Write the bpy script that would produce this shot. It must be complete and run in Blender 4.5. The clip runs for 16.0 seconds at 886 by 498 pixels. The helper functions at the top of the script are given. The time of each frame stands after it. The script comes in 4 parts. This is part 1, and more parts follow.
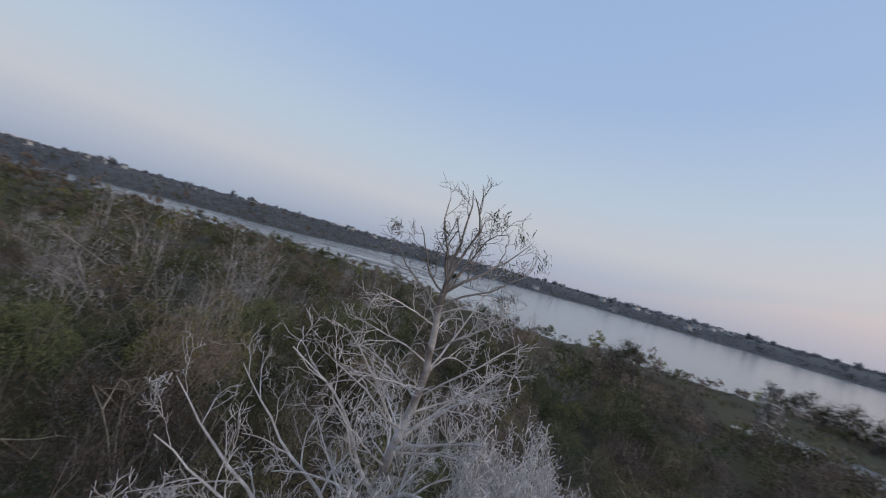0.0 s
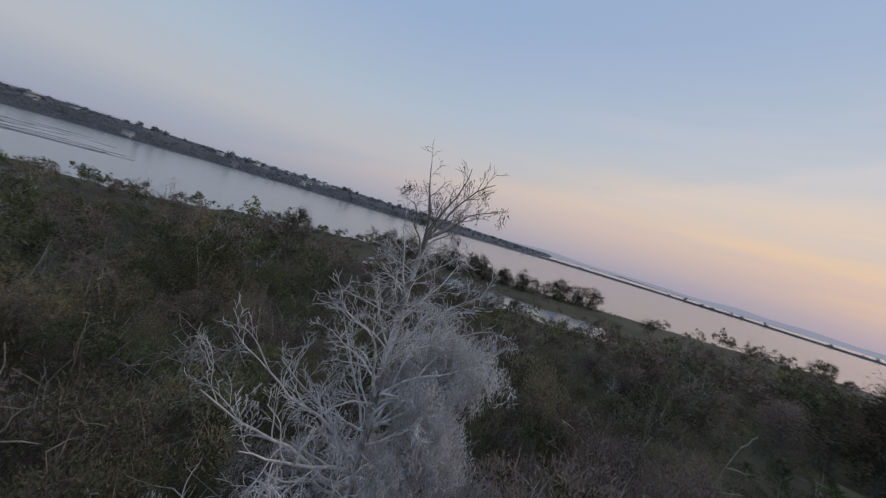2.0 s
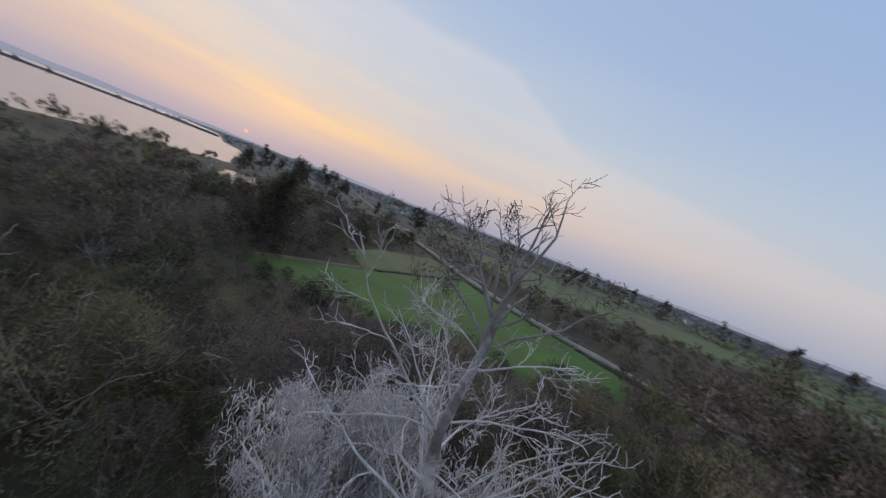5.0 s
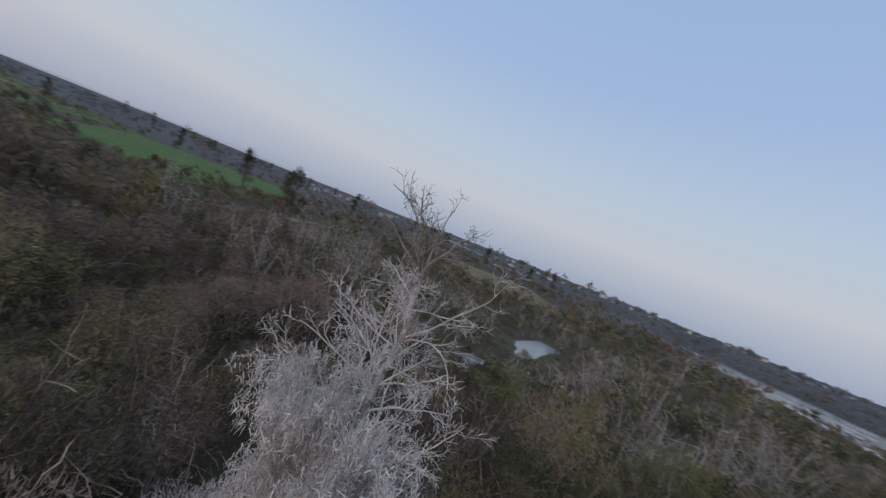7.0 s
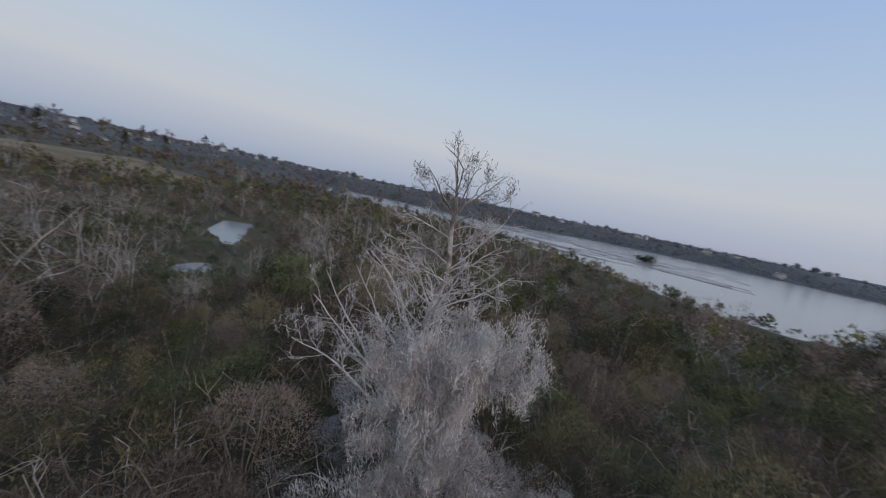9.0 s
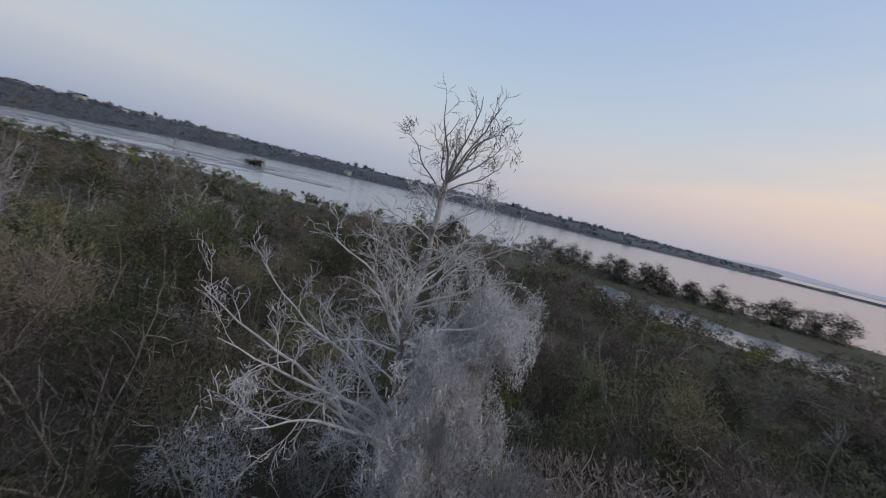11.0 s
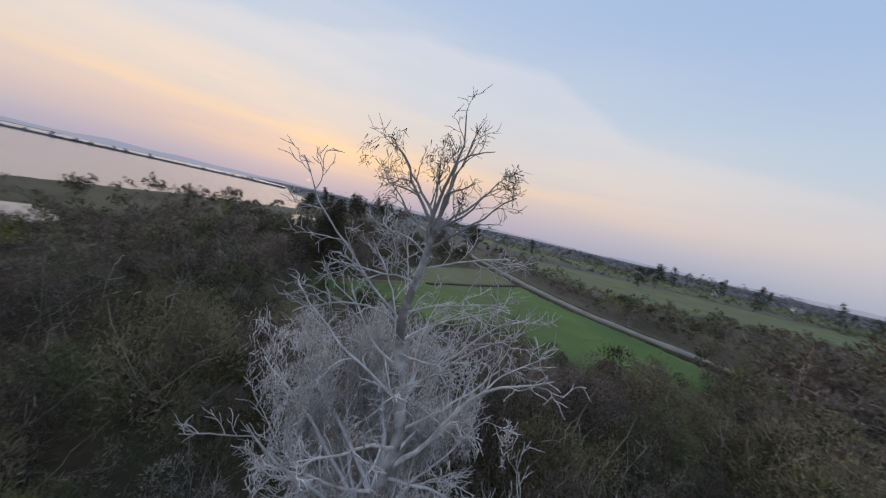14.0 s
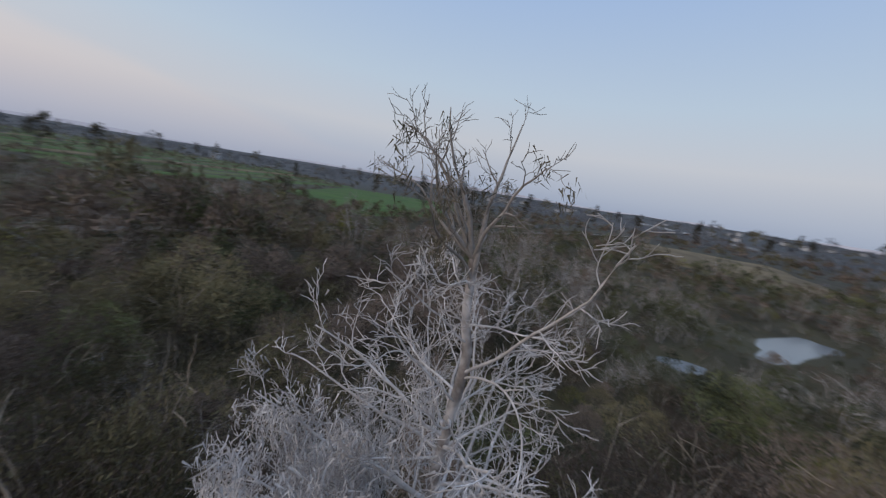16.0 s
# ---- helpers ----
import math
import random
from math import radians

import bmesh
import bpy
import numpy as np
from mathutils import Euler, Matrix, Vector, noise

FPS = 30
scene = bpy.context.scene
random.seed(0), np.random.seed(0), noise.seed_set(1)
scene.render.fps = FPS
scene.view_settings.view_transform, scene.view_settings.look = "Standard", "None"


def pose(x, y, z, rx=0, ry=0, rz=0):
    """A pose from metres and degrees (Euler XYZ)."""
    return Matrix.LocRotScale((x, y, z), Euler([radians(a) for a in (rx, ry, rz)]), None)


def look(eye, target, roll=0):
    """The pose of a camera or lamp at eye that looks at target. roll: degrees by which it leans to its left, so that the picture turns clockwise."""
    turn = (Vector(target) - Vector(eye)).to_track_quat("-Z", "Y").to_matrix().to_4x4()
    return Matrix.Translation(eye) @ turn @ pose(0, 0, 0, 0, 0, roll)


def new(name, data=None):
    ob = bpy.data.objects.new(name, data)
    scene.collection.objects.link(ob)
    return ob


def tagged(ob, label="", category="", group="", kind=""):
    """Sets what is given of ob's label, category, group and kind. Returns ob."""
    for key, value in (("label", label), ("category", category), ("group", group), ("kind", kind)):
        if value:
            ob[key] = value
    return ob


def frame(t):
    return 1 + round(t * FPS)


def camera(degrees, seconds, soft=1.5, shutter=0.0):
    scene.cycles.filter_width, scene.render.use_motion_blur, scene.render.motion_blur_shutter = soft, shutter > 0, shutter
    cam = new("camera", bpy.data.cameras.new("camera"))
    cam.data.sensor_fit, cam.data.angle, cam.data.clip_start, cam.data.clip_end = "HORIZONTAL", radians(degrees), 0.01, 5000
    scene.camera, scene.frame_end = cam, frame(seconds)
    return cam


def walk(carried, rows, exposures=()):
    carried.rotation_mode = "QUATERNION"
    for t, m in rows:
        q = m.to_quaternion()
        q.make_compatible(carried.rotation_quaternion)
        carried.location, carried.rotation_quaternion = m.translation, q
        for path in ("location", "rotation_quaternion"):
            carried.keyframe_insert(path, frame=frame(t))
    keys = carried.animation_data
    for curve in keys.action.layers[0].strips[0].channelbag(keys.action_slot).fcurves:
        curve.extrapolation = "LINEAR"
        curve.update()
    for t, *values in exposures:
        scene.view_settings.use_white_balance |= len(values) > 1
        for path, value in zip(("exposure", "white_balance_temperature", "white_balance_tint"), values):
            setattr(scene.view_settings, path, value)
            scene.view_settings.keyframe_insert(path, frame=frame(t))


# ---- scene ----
cam = camera(101.0, 16.0, soft=1.2, shutter=0.2)
PATH = [
    (0.0, look((-0.38, -8.45, 13.95), (-0.00, 11.54, 14.24), 15.3)),
    (0.5, look((-3.00, -8.80, 13.90), (3.70, 10.02, 14.94), 16.9)),
    (1.0, look((-5.39, -8.57, 13.73), (6.03, 7.84, 13.50), 18.9)),
    (1.5, look((-7.46, -7.57, 13.72), (7.47, 5.68, 12.46), 17.6)),
    (2.0, look((-8.92, -5.96, 13.77), (8.33, 4.04, 12.31), 17.2)),
    (2.5, look((-9.72, -3.98, 13.84), (9.29, 2.01, 12.21), 17.2)),
    (3.0, look((-9.86, -1.74, 13.88), (9.93, 0.03, 11.64), 17.6)),
    (3.5, look((-9.20, 0.63, 13.93), (10.38, -2.34, 11.15), 19.2)),
    (4.0, look((-7.63, 2.88, 14.09), (10.52, -5.26, 11.98), 19.8)),
    (4.5, look((-5.01, 4.63, 14.29), (9.91, -8.59, 12.62), 20.4)),
    (5.0, look((-1.55, 5.56, 14.45), (7.67, -12.11, 12.81), 21.2)),
    (5.5, look((2.28, 5.43, 14.56), (2.86, -14.48, 12.79), 21.8)),
    (6.0, look((5.90, 4.21, 14.57), (-3.91, -13.13, 12.86), 22.1)),
    (6.5, look((8.71, 2.05, 14.52), (-9.17, -6.82, 13.13), 22.2)),
    (7.0, look((10.28, -0.69, 14.41), (-9.62, 1.10, 13.51), 21.9)),
    (7.5, look((10.45, -3.63, 14.32), (-7.83, 4.45, 13.71), 21.0)),
    (8.0, look((9.52, -6.76, 14.13), (-7.82, 3.12, 12.72), 16.9)),
    (8.5, look((7.81, -9.36, 13.93), (-6.67, 4.28, 11.84), 12.9)),
    (9.0, look((5.50, -11.20, 13.69), (-3.42, 6.48, 10.85), 11.8)),
    (9.5, look((2.81, -12.06, 13.50), (-0.28, 7.48, 10.55), 13.4)),
    (10.0, look((-0.08, -11.88, 13.31), (2.04, 7.78, 10.29), 14.6)),
    (10.5, look((-2.89, -10.78, 13.11), (3.80, 7.80, 9.99), 14.6)),
    (11.0, look((-5.37, -8.94, 12.92), (5.57, 7.51, 9.79), 14.0)),
    (11.5, look((-7.28, -6.51, 12.80), (7.69, 6.40, 9.78), 13.3)),
    (12.0, look((-8.44, -3.72, 12.77), (9.84, 3.91, 9.96), 12.8)),
    (12.5, look((-8.72, -0.84, 12.84), (11.08, 0.09, 10.20), 12.4)),
    (13.0, look((-8.08, 1.74, 12.95), (10.84, -4.15, 10.26), 12.2)),
    (13.5, look((-6.71, 3.88, 13.16), (9.56, -7.58, 11.19), 12.7)),
    (14.0, look((-4.52, 5.42, 13.35), (7.60, -10.40, 11.77), 12.9)),
    (14.5, look((-1.90, 6.06, 13.57), (4.53, -12.79, 11.75), 12.7)),
    (15.0, look((0.89, 5.74, 13.86), (0.07, -14.11, 11.57), 11.7)),
    (15.5, look((3.59, 4.32, 14.06), (-6.65, -12.60, 11.14), 9.7)),
    (16.0, look((5.61, 1.62, 14.19), (-12.63, -5.80, 10.74), 9.3)),
]
walk(cam, PATH, [(0, 0.0), (1, -0.2), (2.5, -0.2), (4, -0.06), (9, 0.0), (12, 0.02), (13.5, 0.1), (16, 0.0)])

# ---- world and sun: hazy dusk just before sunset ----
SUN_AZ, SUN_EL = 120.8, 1.2
SUN_WAY = (math.sin(radians(SUN_AZ)), math.cos(radians(SUN_AZ)), math.tan(radians(SUN_EL)))
w = bpy.data.worlds.new("dusk_sky")
scene.world = w
w.use_nodes = True
wt = w.node_tree
WN, WL = wt.nodes.new, wt.links.new


def wmath(op, a, b=None, c=None):
    n = WN("ShaderNodeMath")
    n.operation = op
    for i, v in enumerate((a, b, c)):
        if v is None:
            continue
        if isinstance(v, (int, float)):
            n.inputs[i].default_value = v
        else:
            WL(v, n.inputs[i])
    return n.outputs[0]


def wramp(fac, stops):
    n = WN("ShaderNodeValToRGB")
    el = n.color_ramp.elements
    while len(el) < len(stops):
        el.new(0.5)
    for e, (p, col) in zip(el, stops):
        e.position, e.color = p, (*col, 1)
    WL(fac, n.inputs[0])
    return n.outputs[0]


def wmix(fac, a, b, kind="MIX"):
    n = WN("ShaderNodeMix")
    n.data_type, n.blend_type = "RGBA", kind
    for sock, v in ((n.inputs[0], fac), (n.inputs[6], a), (n.inputs[7], b)):
        if isinstance(v, (int, float)):
            sock.default_value = v
        elif isinstance(v, tuple):
            sock.default_value = v
        else:
            WL(v, sock)
    return n.outputs[2]


way = WN("ShaderNodeTexCoord").outputs["Generated"]
sep = WN("ShaderNodeSeparateXYZ")
WL(way, sep.inputs[0])
up = wmath("MAXIMUM", sep.outputs[2], 0.0)
flat = wmath("SQRT", wmath("ADD", wmath("MULTIPLY", sep.outputs[0], sep.outputs[0]), wmath("MULTIPLY", sep.outputs[1], sep.outputs[1])))
toward = wmath("DIVIDE", wmath("ADD", wmath("MULTIPLY", sep.outputs[0], SUN_WAY[0]), wmath("MULTIPLY", sep.outputs[1], SUN_WAY[1])), wmath("MAXIMUM", flat, 0.01))
near = wmath("POWER", wmath("MULTIPLY_ADD", toward, 0.5, 0.5), 4.0)
away_sky = wramp(up, [(0.0, (0.33, 0.385, 0.505)), (0.035, (0.395, 0.445, 0.55)), (0.12, (0.53, 0.555, 0.612)), (0.24, (0.467, 0.567, 0.685)), (0.45, (0.345, 0.475, 0.71)), (1.0, (0.27, 0.40, 0.66))])
sun_sky = wramp(up, [(0.0, (0.44, 0.39, 0.48)), (0.04, (0.55, 0.45, 0.49)), (0.10, (0.76, 0.56, 0.47)), (0.18, (0.74, 0.64, 0.58)), (0.30, (0.58, 0.63, 0.70)), (0.5, (0.42, 0.53, 0.72)), (1.0, (0.27, 0.40, 0.66))])
dome = wmix(near, away_sky, sun_sky)
# thin wisps of cloud catching the last light
mp = WN("ShaderNodeMapping")
mp.inputs["Rotation"].default_value = (radians(10), radians(-8), radians(90 - SUN_AZ))
mp.inputs["Scale"].default_value = (1.2, 1.2, 11.0)
WL(way, mp.inputs[0])
cn = WN("ShaderNodeTexNoise")
cn.inputs["Scale"].default_value, cn.inputs["Detail"].default_value, cn.inputs["Roughness"].default_value = 1.3, 5, 0.5
WL(mp.outputs[0], cn.inputs["Vector"])
wisp = wramp(cn.outputs["Fac"], [(0.44, (0, 0, 0)), (0.64, (1, 1, 1))])
band = wramp(up, [(0.03, (0, 0, 0)), (0.12, (1, 1, 1)), (0.30, (0.45, 0.45, 0.45)), (0.5, (0, 0, 0))])
lit = wmath("MULTIPLY", wmath("POWER", near, 2.0), wmath("MULTIPLY", wisp, band))
cloud = wramp(up, [(0.05, (0.95, 0.62, 0.36)), (0.16, (1.0, 0.70, 0.40)), (0.32, (0.80, 0.72, 0.70))])
dome = wmix(wmath("MULTIPLY", lit, 0.9), dome, cloud)
# a thin veil of high cloud, its upper edge arching over the sunset and running down to the south
turn = wmath("ARCTAN2", wmath("ADD", wmath("MULTIPLY", sep.outputs[0], SUN_WAY[1]), wmath("MULTIPLY", sep.outputs[1], -SUN_WAY[0])), wmath("ADD", wmath("MULTIPLY", sep.outputs[0], SUN_WAY[0]), wmath("MULTIPLY", sep.outputs[1], SUN_WAY[1])))
rim = wramp(wmath("MULTIPLY_ADD", turn, 0.5 / math.pi, 0.5), [(x / 360 + 0.5, (math.sin(radians(e)),) * 3) for x, e in ((-95, 2), (-40, 11), (-14, 19), (12, 24.5), (32, 23.5), (45, 16.3), (67, 12), (110, 3))])
rim_n = WN("ShaderNodeTexNoise")
rim_n.inputs["Scale"].default_value, rim_n.inputs["Detail"].default_value = 5.0, 3
WL(way, rim_n.inputs["Vector"])
below = wmath("SUBTRACT", wmath("ADD", rim, wmath("MULTIPLY_ADD", rim_n.outputs["Fac"], 0.04, -0.02)), up)
veil = wramp(wmath("MULTIPLY_ADD", below, 2.0, 0.5), [(0.485, (0, 0, 0)), (0.53, (1, 1, 1)), (0.72, (0.55, 0.55, 0.55)), (0.95, (0.0, 0.0, 0.0))])
veil_col = wramp(up, [(0.05, (0.90, 0.60, 0.44)), (0.2, (0.82, 0.70, 0.64)), (0.42, (0.72, 0.71, 0.76))])
dome = wmix(wmath("MULTIPLY", wmath("MULTIPLY", veil, wmath("POWER", near, 0.5)), 0.42), dome, veil_col)
# the low red sun behind the haze
disc = WN("ShaderNodeVectorMath")
disc.operation = "DOT_PRODUCT"
WL(way, disc.inputs[0])
disc.inputs[1].default_value = Vector(SUN_WAY).normalized()
dome = wmix(wmath("GREATER_THAN", disc.outputs["Value"], math.cos(radians(0.21))), dome, (1.0, 0.52, 0.38, 1.0))
sky = WN("ShaderNodeTexSky")
sky.sky_type, sky.sun_disc = "NISHITA", False
sky.sun_elevation, sky.sun_rotation = radians(4.0), radians(SUN_AZ)
sky.air_density, sky.dust_density, sky.ozone_density = 1.0, 2.0, 1.5
dome = wmix(0.002, dome, sky.outputs[0], "ADD")
WL(dome, wt.nodes["Background"].inputs[0])
wt.nodes["Background"].inputs[1].default_value = 1.0

# wide warm fill lamp added for the sunset glow, set far above the sun
sunset_fill = new("sunset_fill", bpy.data.lights.new("sunset_fill", "SUN"))
sunset_fill.data.energy, sunset_fill.data.angle, sunset_fill.data.color = 0.98, radians(44), (1.0, 0.86, 0.74)
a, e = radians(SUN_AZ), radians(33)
sunset_fill.matrix_world = look((200 * math.sin(a) * math.cos(e), 200 * math.cos(a) * math.cos(e), 200 * math.sin(e)), (0, 0, 0))


# ---- materials ----
def mat(name, dark, light, rough=0.8, scale=3.0, fine=30.0, vary=0.0, island=0.0, bump=0.0, spec=0.3, thin=0.0, patch=None):
    """A surface between two colours: coarse and fine noise, with a shift per object and per piece."""
    m = bpy.data.materials.new(name)
    m.use_nodes = True
    nt = m.node_tree
    N, L = nt.nodes.new, nt.links.new
    b = nt.nodes["Principled BSDF"]
    tc = N("ShaderNodeTexCoord")
    n1, n2 = N("ShaderNodeTexNoise"), N("ShaderNodeTexNoise")
    n1.inputs["Scale"].default_value, n2.inputs["Scale"].default_value = scale, fine
    n1.inputs["Detail"].default_value, n2.inputs["Detail"].default_value = 4, 3
    L(tc.outputs["Object"], n1.inputs["Vector"])
    L(tc.outputs["Object"], n2.inputs["Vector"])
    mx = N("ShaderNodeMath")
    mx.operation = "MULTIPLY_ADD"
    L(n1.outputs["Fac"], mx.inputs[0])
    mx.inputs[1].default_value = 2.0
    mx.inputs[2].default_value = -0.85
    ad = N("ShaderNodeMath")
    ad.operation = "MULTIPLY_ADD"
    L(n2.outputs["Fac"], ad.inputs[0])
    ad.inputs[1].default_value = 0.7
    L(mx.outputs[0], ad.inputs[2])
    last = ad
    for on, src in ((vary, "ShaderNodeObjectInfo"), (island, "ShaderNodeNewGeometry")):
        if on:
            o = N(src)
            s = N("ShaderNodeMath")
            s.operation = "MULTIPLY_ADD"
            L(o.outputs["Random" if src == "ShaderNodeObjectInfo" else "Random Per Island"], s.inputs[0])
            s.inputs[1].default_value = on
            s2 = N("ShaderNodeMath")
            s2.operation = "ADD"
            L(last.outputs[0], s.inputs[2])
            L(s.outputs[0], s2.inputs[0])
            s2.inputs[1].default_value = -on / 2
            last = s2
    r = N("ShaderNodeValToRGB")
    r.color_ramp.elements[0].color, r.color_ramp.elements[1].color = (*dark, 1), (*light, 1)
    r.color_ramp.elements[0].position, r.color_ramp.elements[1].position = 0.15, 0.95
    L(last.outputs[0], r.inputs[0])
    col = r.outputs[0]
    if patch:
        n3, r3, m3 = N("ShaderNodeTexNoise"), N("ShaderNodeValToRGB"), N("ShaderNodeMix")
        n3.inputs["Scale"].default_value, n3.inputs["Detail"].default_value = patch[1], 3
        L(tc.outputs["Object"], n3.inputs["Vector"])
        r3.color_ramp.elements[0].position, r3.color_ramp.elements[1].position = 0.45, 0.62
        L(n3.outputs["Fac"], r3.inputs[0])
        m3.data_type = "RGBA"
        L(r3.outputs[0], m3.inputs[0])
        L(col, m3.inputs[6])
        m3.inputs[7].default_value = (*patch[0], 1)
        col = m3.outputs[2]
    L(col, b.inputs["Base Color"])
    if thin:
        tl, ms = N("ShaderNodeBsdfTranslucent"), N("ShaderNodeMixShader")
        L(col, tl.inputs[0])
        ms.inputs[0].default_value = thin
        L(b.outputs[0], ms.inputs[1])
        L(tl.outputs[0], ms.inputs[2])
        L(ms.outputs[0], nt.nodes["Material Output"].inputs[0])
    b.inputs["Roughness"].default_value = rough
    b.inputs["Specular IOR Level"].default_value = spec
    if bump:
        bp = N("ShaderNodeBump")
        bp.inputs["Strength"].default_value = bump
        L(n2.outputs["Fac"], bp.inputs["Height"])
        L(bp.outputs[0], b.inputs["Normal"])
    return m


M_SOIL = mat("scrub_soil", (0.040, 0.034, 0.020), (0.098, 0.082, 0.048), 0.95, 0.06, 1.7, bump=0.4, patch=((0.076, 0.069, 0.038), 0.03))
def far_haze(m, colour, near, far):
    """Blend a ground into plain grey far out: haze painted into its colour."""
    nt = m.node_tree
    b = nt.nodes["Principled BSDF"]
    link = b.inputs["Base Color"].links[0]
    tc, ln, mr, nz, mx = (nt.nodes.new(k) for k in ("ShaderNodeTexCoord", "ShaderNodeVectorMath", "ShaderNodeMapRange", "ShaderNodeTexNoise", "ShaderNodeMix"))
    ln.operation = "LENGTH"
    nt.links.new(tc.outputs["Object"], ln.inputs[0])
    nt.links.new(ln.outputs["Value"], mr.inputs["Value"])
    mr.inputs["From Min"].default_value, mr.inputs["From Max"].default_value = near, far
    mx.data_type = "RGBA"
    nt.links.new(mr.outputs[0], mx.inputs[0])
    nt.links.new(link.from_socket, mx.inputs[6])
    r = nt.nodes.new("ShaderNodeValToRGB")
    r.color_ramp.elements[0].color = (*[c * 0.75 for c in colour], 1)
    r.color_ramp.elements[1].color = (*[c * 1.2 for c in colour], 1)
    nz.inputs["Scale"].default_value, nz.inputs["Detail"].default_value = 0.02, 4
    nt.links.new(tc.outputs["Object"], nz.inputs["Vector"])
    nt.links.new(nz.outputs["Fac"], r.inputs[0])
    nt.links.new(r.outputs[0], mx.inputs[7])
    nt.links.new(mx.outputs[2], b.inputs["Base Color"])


far_haze(M_SOIL, (0.085, 0.087, 0.086), 170, 420)
M_FIELD = mat("young_crop", (0.042, 0.094, 0.015), (0.085, 0.153, 0.025), 0.85, 0.08, 2.5, bump=0.3, patch=((0.07, 0.115, 0.026), 0.05))
M_FIELD2 = mat("pale_crop", (0.075, 0.1, 0.032), (0.14, 0.165, 0.058), 0.85, 0.08, 2.5, bump=0.3, patch=((0.11, 0.105, 0.05), 0.03))
M_TAN = mat("dry_grass_bank", (0.12, 0.09, 0.05), (0.24, 0.18, 0.10), 0.9, 0.06, 1.5)
M_ROAD = mat("dusty_concrete", (0.14, 0.125, 0.108), (0.26, 0.235, 0.20), 0.85, 0.3, 4.0, bump=0.1)
M_VERGE = mat("dark_verge", (0.03, 0.035, 0.02), (0.08, 0.075, 0.045), 0.95, 0.5, 4.0)
M_GUANO = mat("guano_white_bark", (0.42, 0.385, 0.365), (0.86, 0.80, 0.765), 0.85, 2.2, 20.0, vary=0.25, bump=0.4, patch=((0.50, 0.455, 0.425), 3.1))
M_TRUNK = mat("stained_bark", (0.13, 0.105, 0.09), (0.36, 0.32, 0.295), 0.9, 1.1, 16.0, bump=0.5, patch=((0.62, 0.575, 0.55), 1.6))
M_CREST = mat("pale_grey_bark", (0.17, 0.145, 0.125), (0.42, 0.375, 0.34), 0.9, 1.5, 18.0, bump=0.4)
M_BARK = mat("grey_bark", (0.09, 0.075, 0.065), (0.25, 0.22, 0.20), 0.9, 1.5, 18.0, bump=0.4)
M_SPRAY = mat("guano_leaves", (0.36, 0.338, 0.325), (0.80, 0.757, 0.735), 0.85, 0.9, 8.0, island=0.6, thin=0.25)
M_TUFT = mat("olive_brown_leaves", (0.05, 0.05, 0.028), (0.16, 0.13, 0.085), 0.7, 0.9, 8.0, island=0.5)
M_OLIVE = mat("olive_leaves", (0.058, 0.050, 0.028), (0.270, 0.232, 0.126), 0.75, 0.35, 5.0, vary=1.0, island=0.12, thin=0.14)
M_BROWN = mat("dry_brown_leaves", (0.080, 0.060, 0.049), (0.310, 0.240, 0.195), 0.8, 0.35, 5.0, vary=1.0, island=0.12, thin=0.14)
M_OLIVE_F = mat("far_olive_scrub", (0.058, 0.050, 0.030), (0.225, 0.194, 0.112), 0.8, 0.28, 1.5, island=0.2, thin=0.14)
M_MOSS = mat("deep_green_leaves", (0.028, 0.033, 0.017), (0.178, 0.188, 0.084), 0.75, 0.35, 5.0, vary=1.0, island=0.12, thin=0.14)
M_MOSS_F = mat("far_green_scrub", (0.036, 0.040, 0.021), (0.172, 0.174, 0.082), 0.8, 0.28, 1.5, island=0.2, thin=0.14)
M_BROWN_F = mat("far_brown_scrub", (0.088, 0.067, 0.053), (0.300, 0.230, 0.178), 0.8, 0.28, 1.5, island=0.2, thin=0.16)
M_LIME = mat("yellow_green_leaves", (0.085, 0.084, 0.022), (0.290, 0.272, 0.090), 0.7, 0.35, 5.0, vary=0.3, island=0.3, thin=0.2)
M_DARK = mat("dark_evergreen_leaves", (0.028, 0.025, 0.015), (0.10, 0.088, 0.052), 0.7, 0.35, 5.0, vary=0.3, island=0.5, thin=0.3)
M_STEM = mat("brown_stems", (0.12, 0.095, 0.07), (0.38, 0.32, 0.25), 0.9, 2.0, 18.0, vary=0.4)
# far growth lightened and blued: distance haze put into the base colour
M_HAZE_TINT = mat("far_woods", (0.17, 0.175, 0.185), (0.27, 0.278, 0.295), 0.95, 0.02, 0.4, thin=0.35)
M_GHOST = mat("weathered_grey_twigs", (0.22, 0.195, 0.175), (0.52, 0.475, 0.44), 0.9, 0.9, 8.0, vary=0.5, island=0.3)
M_ASH = mat("ashen_leaves", (0.32, 0.292, 0.283), (0.70, 0.65, 0.63), 0.85, 0.9, 8.0, vary=0.3, island=0.5, thin=0.25)
M_DUST = mat("dusted_leaves", (0.19, 0.17, 0.15), (0.50, 0.455, 0.41), 0.85, 0.9, 8.0, vary=0.4, island=0.5, thin=0.25)
M_PALE = mat("grey_green_leaves", (0.15, 0.135, 0.075), (0.40, 0.355, 0.21), 0.75, 0.6, 6.0, island=0.5, thin=0.3)
M_WHITE = mat("pale_walls", (0.34, 0.34, 0.34), (0.56, 0.55, 0.54), 0.8, 0.05, 1.0, vary=0.3)
M_WATER = bpy.data.materials.new("still_water")
M_WATER.use_nodes = True
nt = M_WATER.node_tree
b = nt.nodes["Principled BSDF"]
b.inputs["Base Color"].default_value = (0.20, 0.215, 0.225, 1)
b.inputs["Roughness"].default_value = 0.16
b.inputs["IOR"].default_value = 1.33
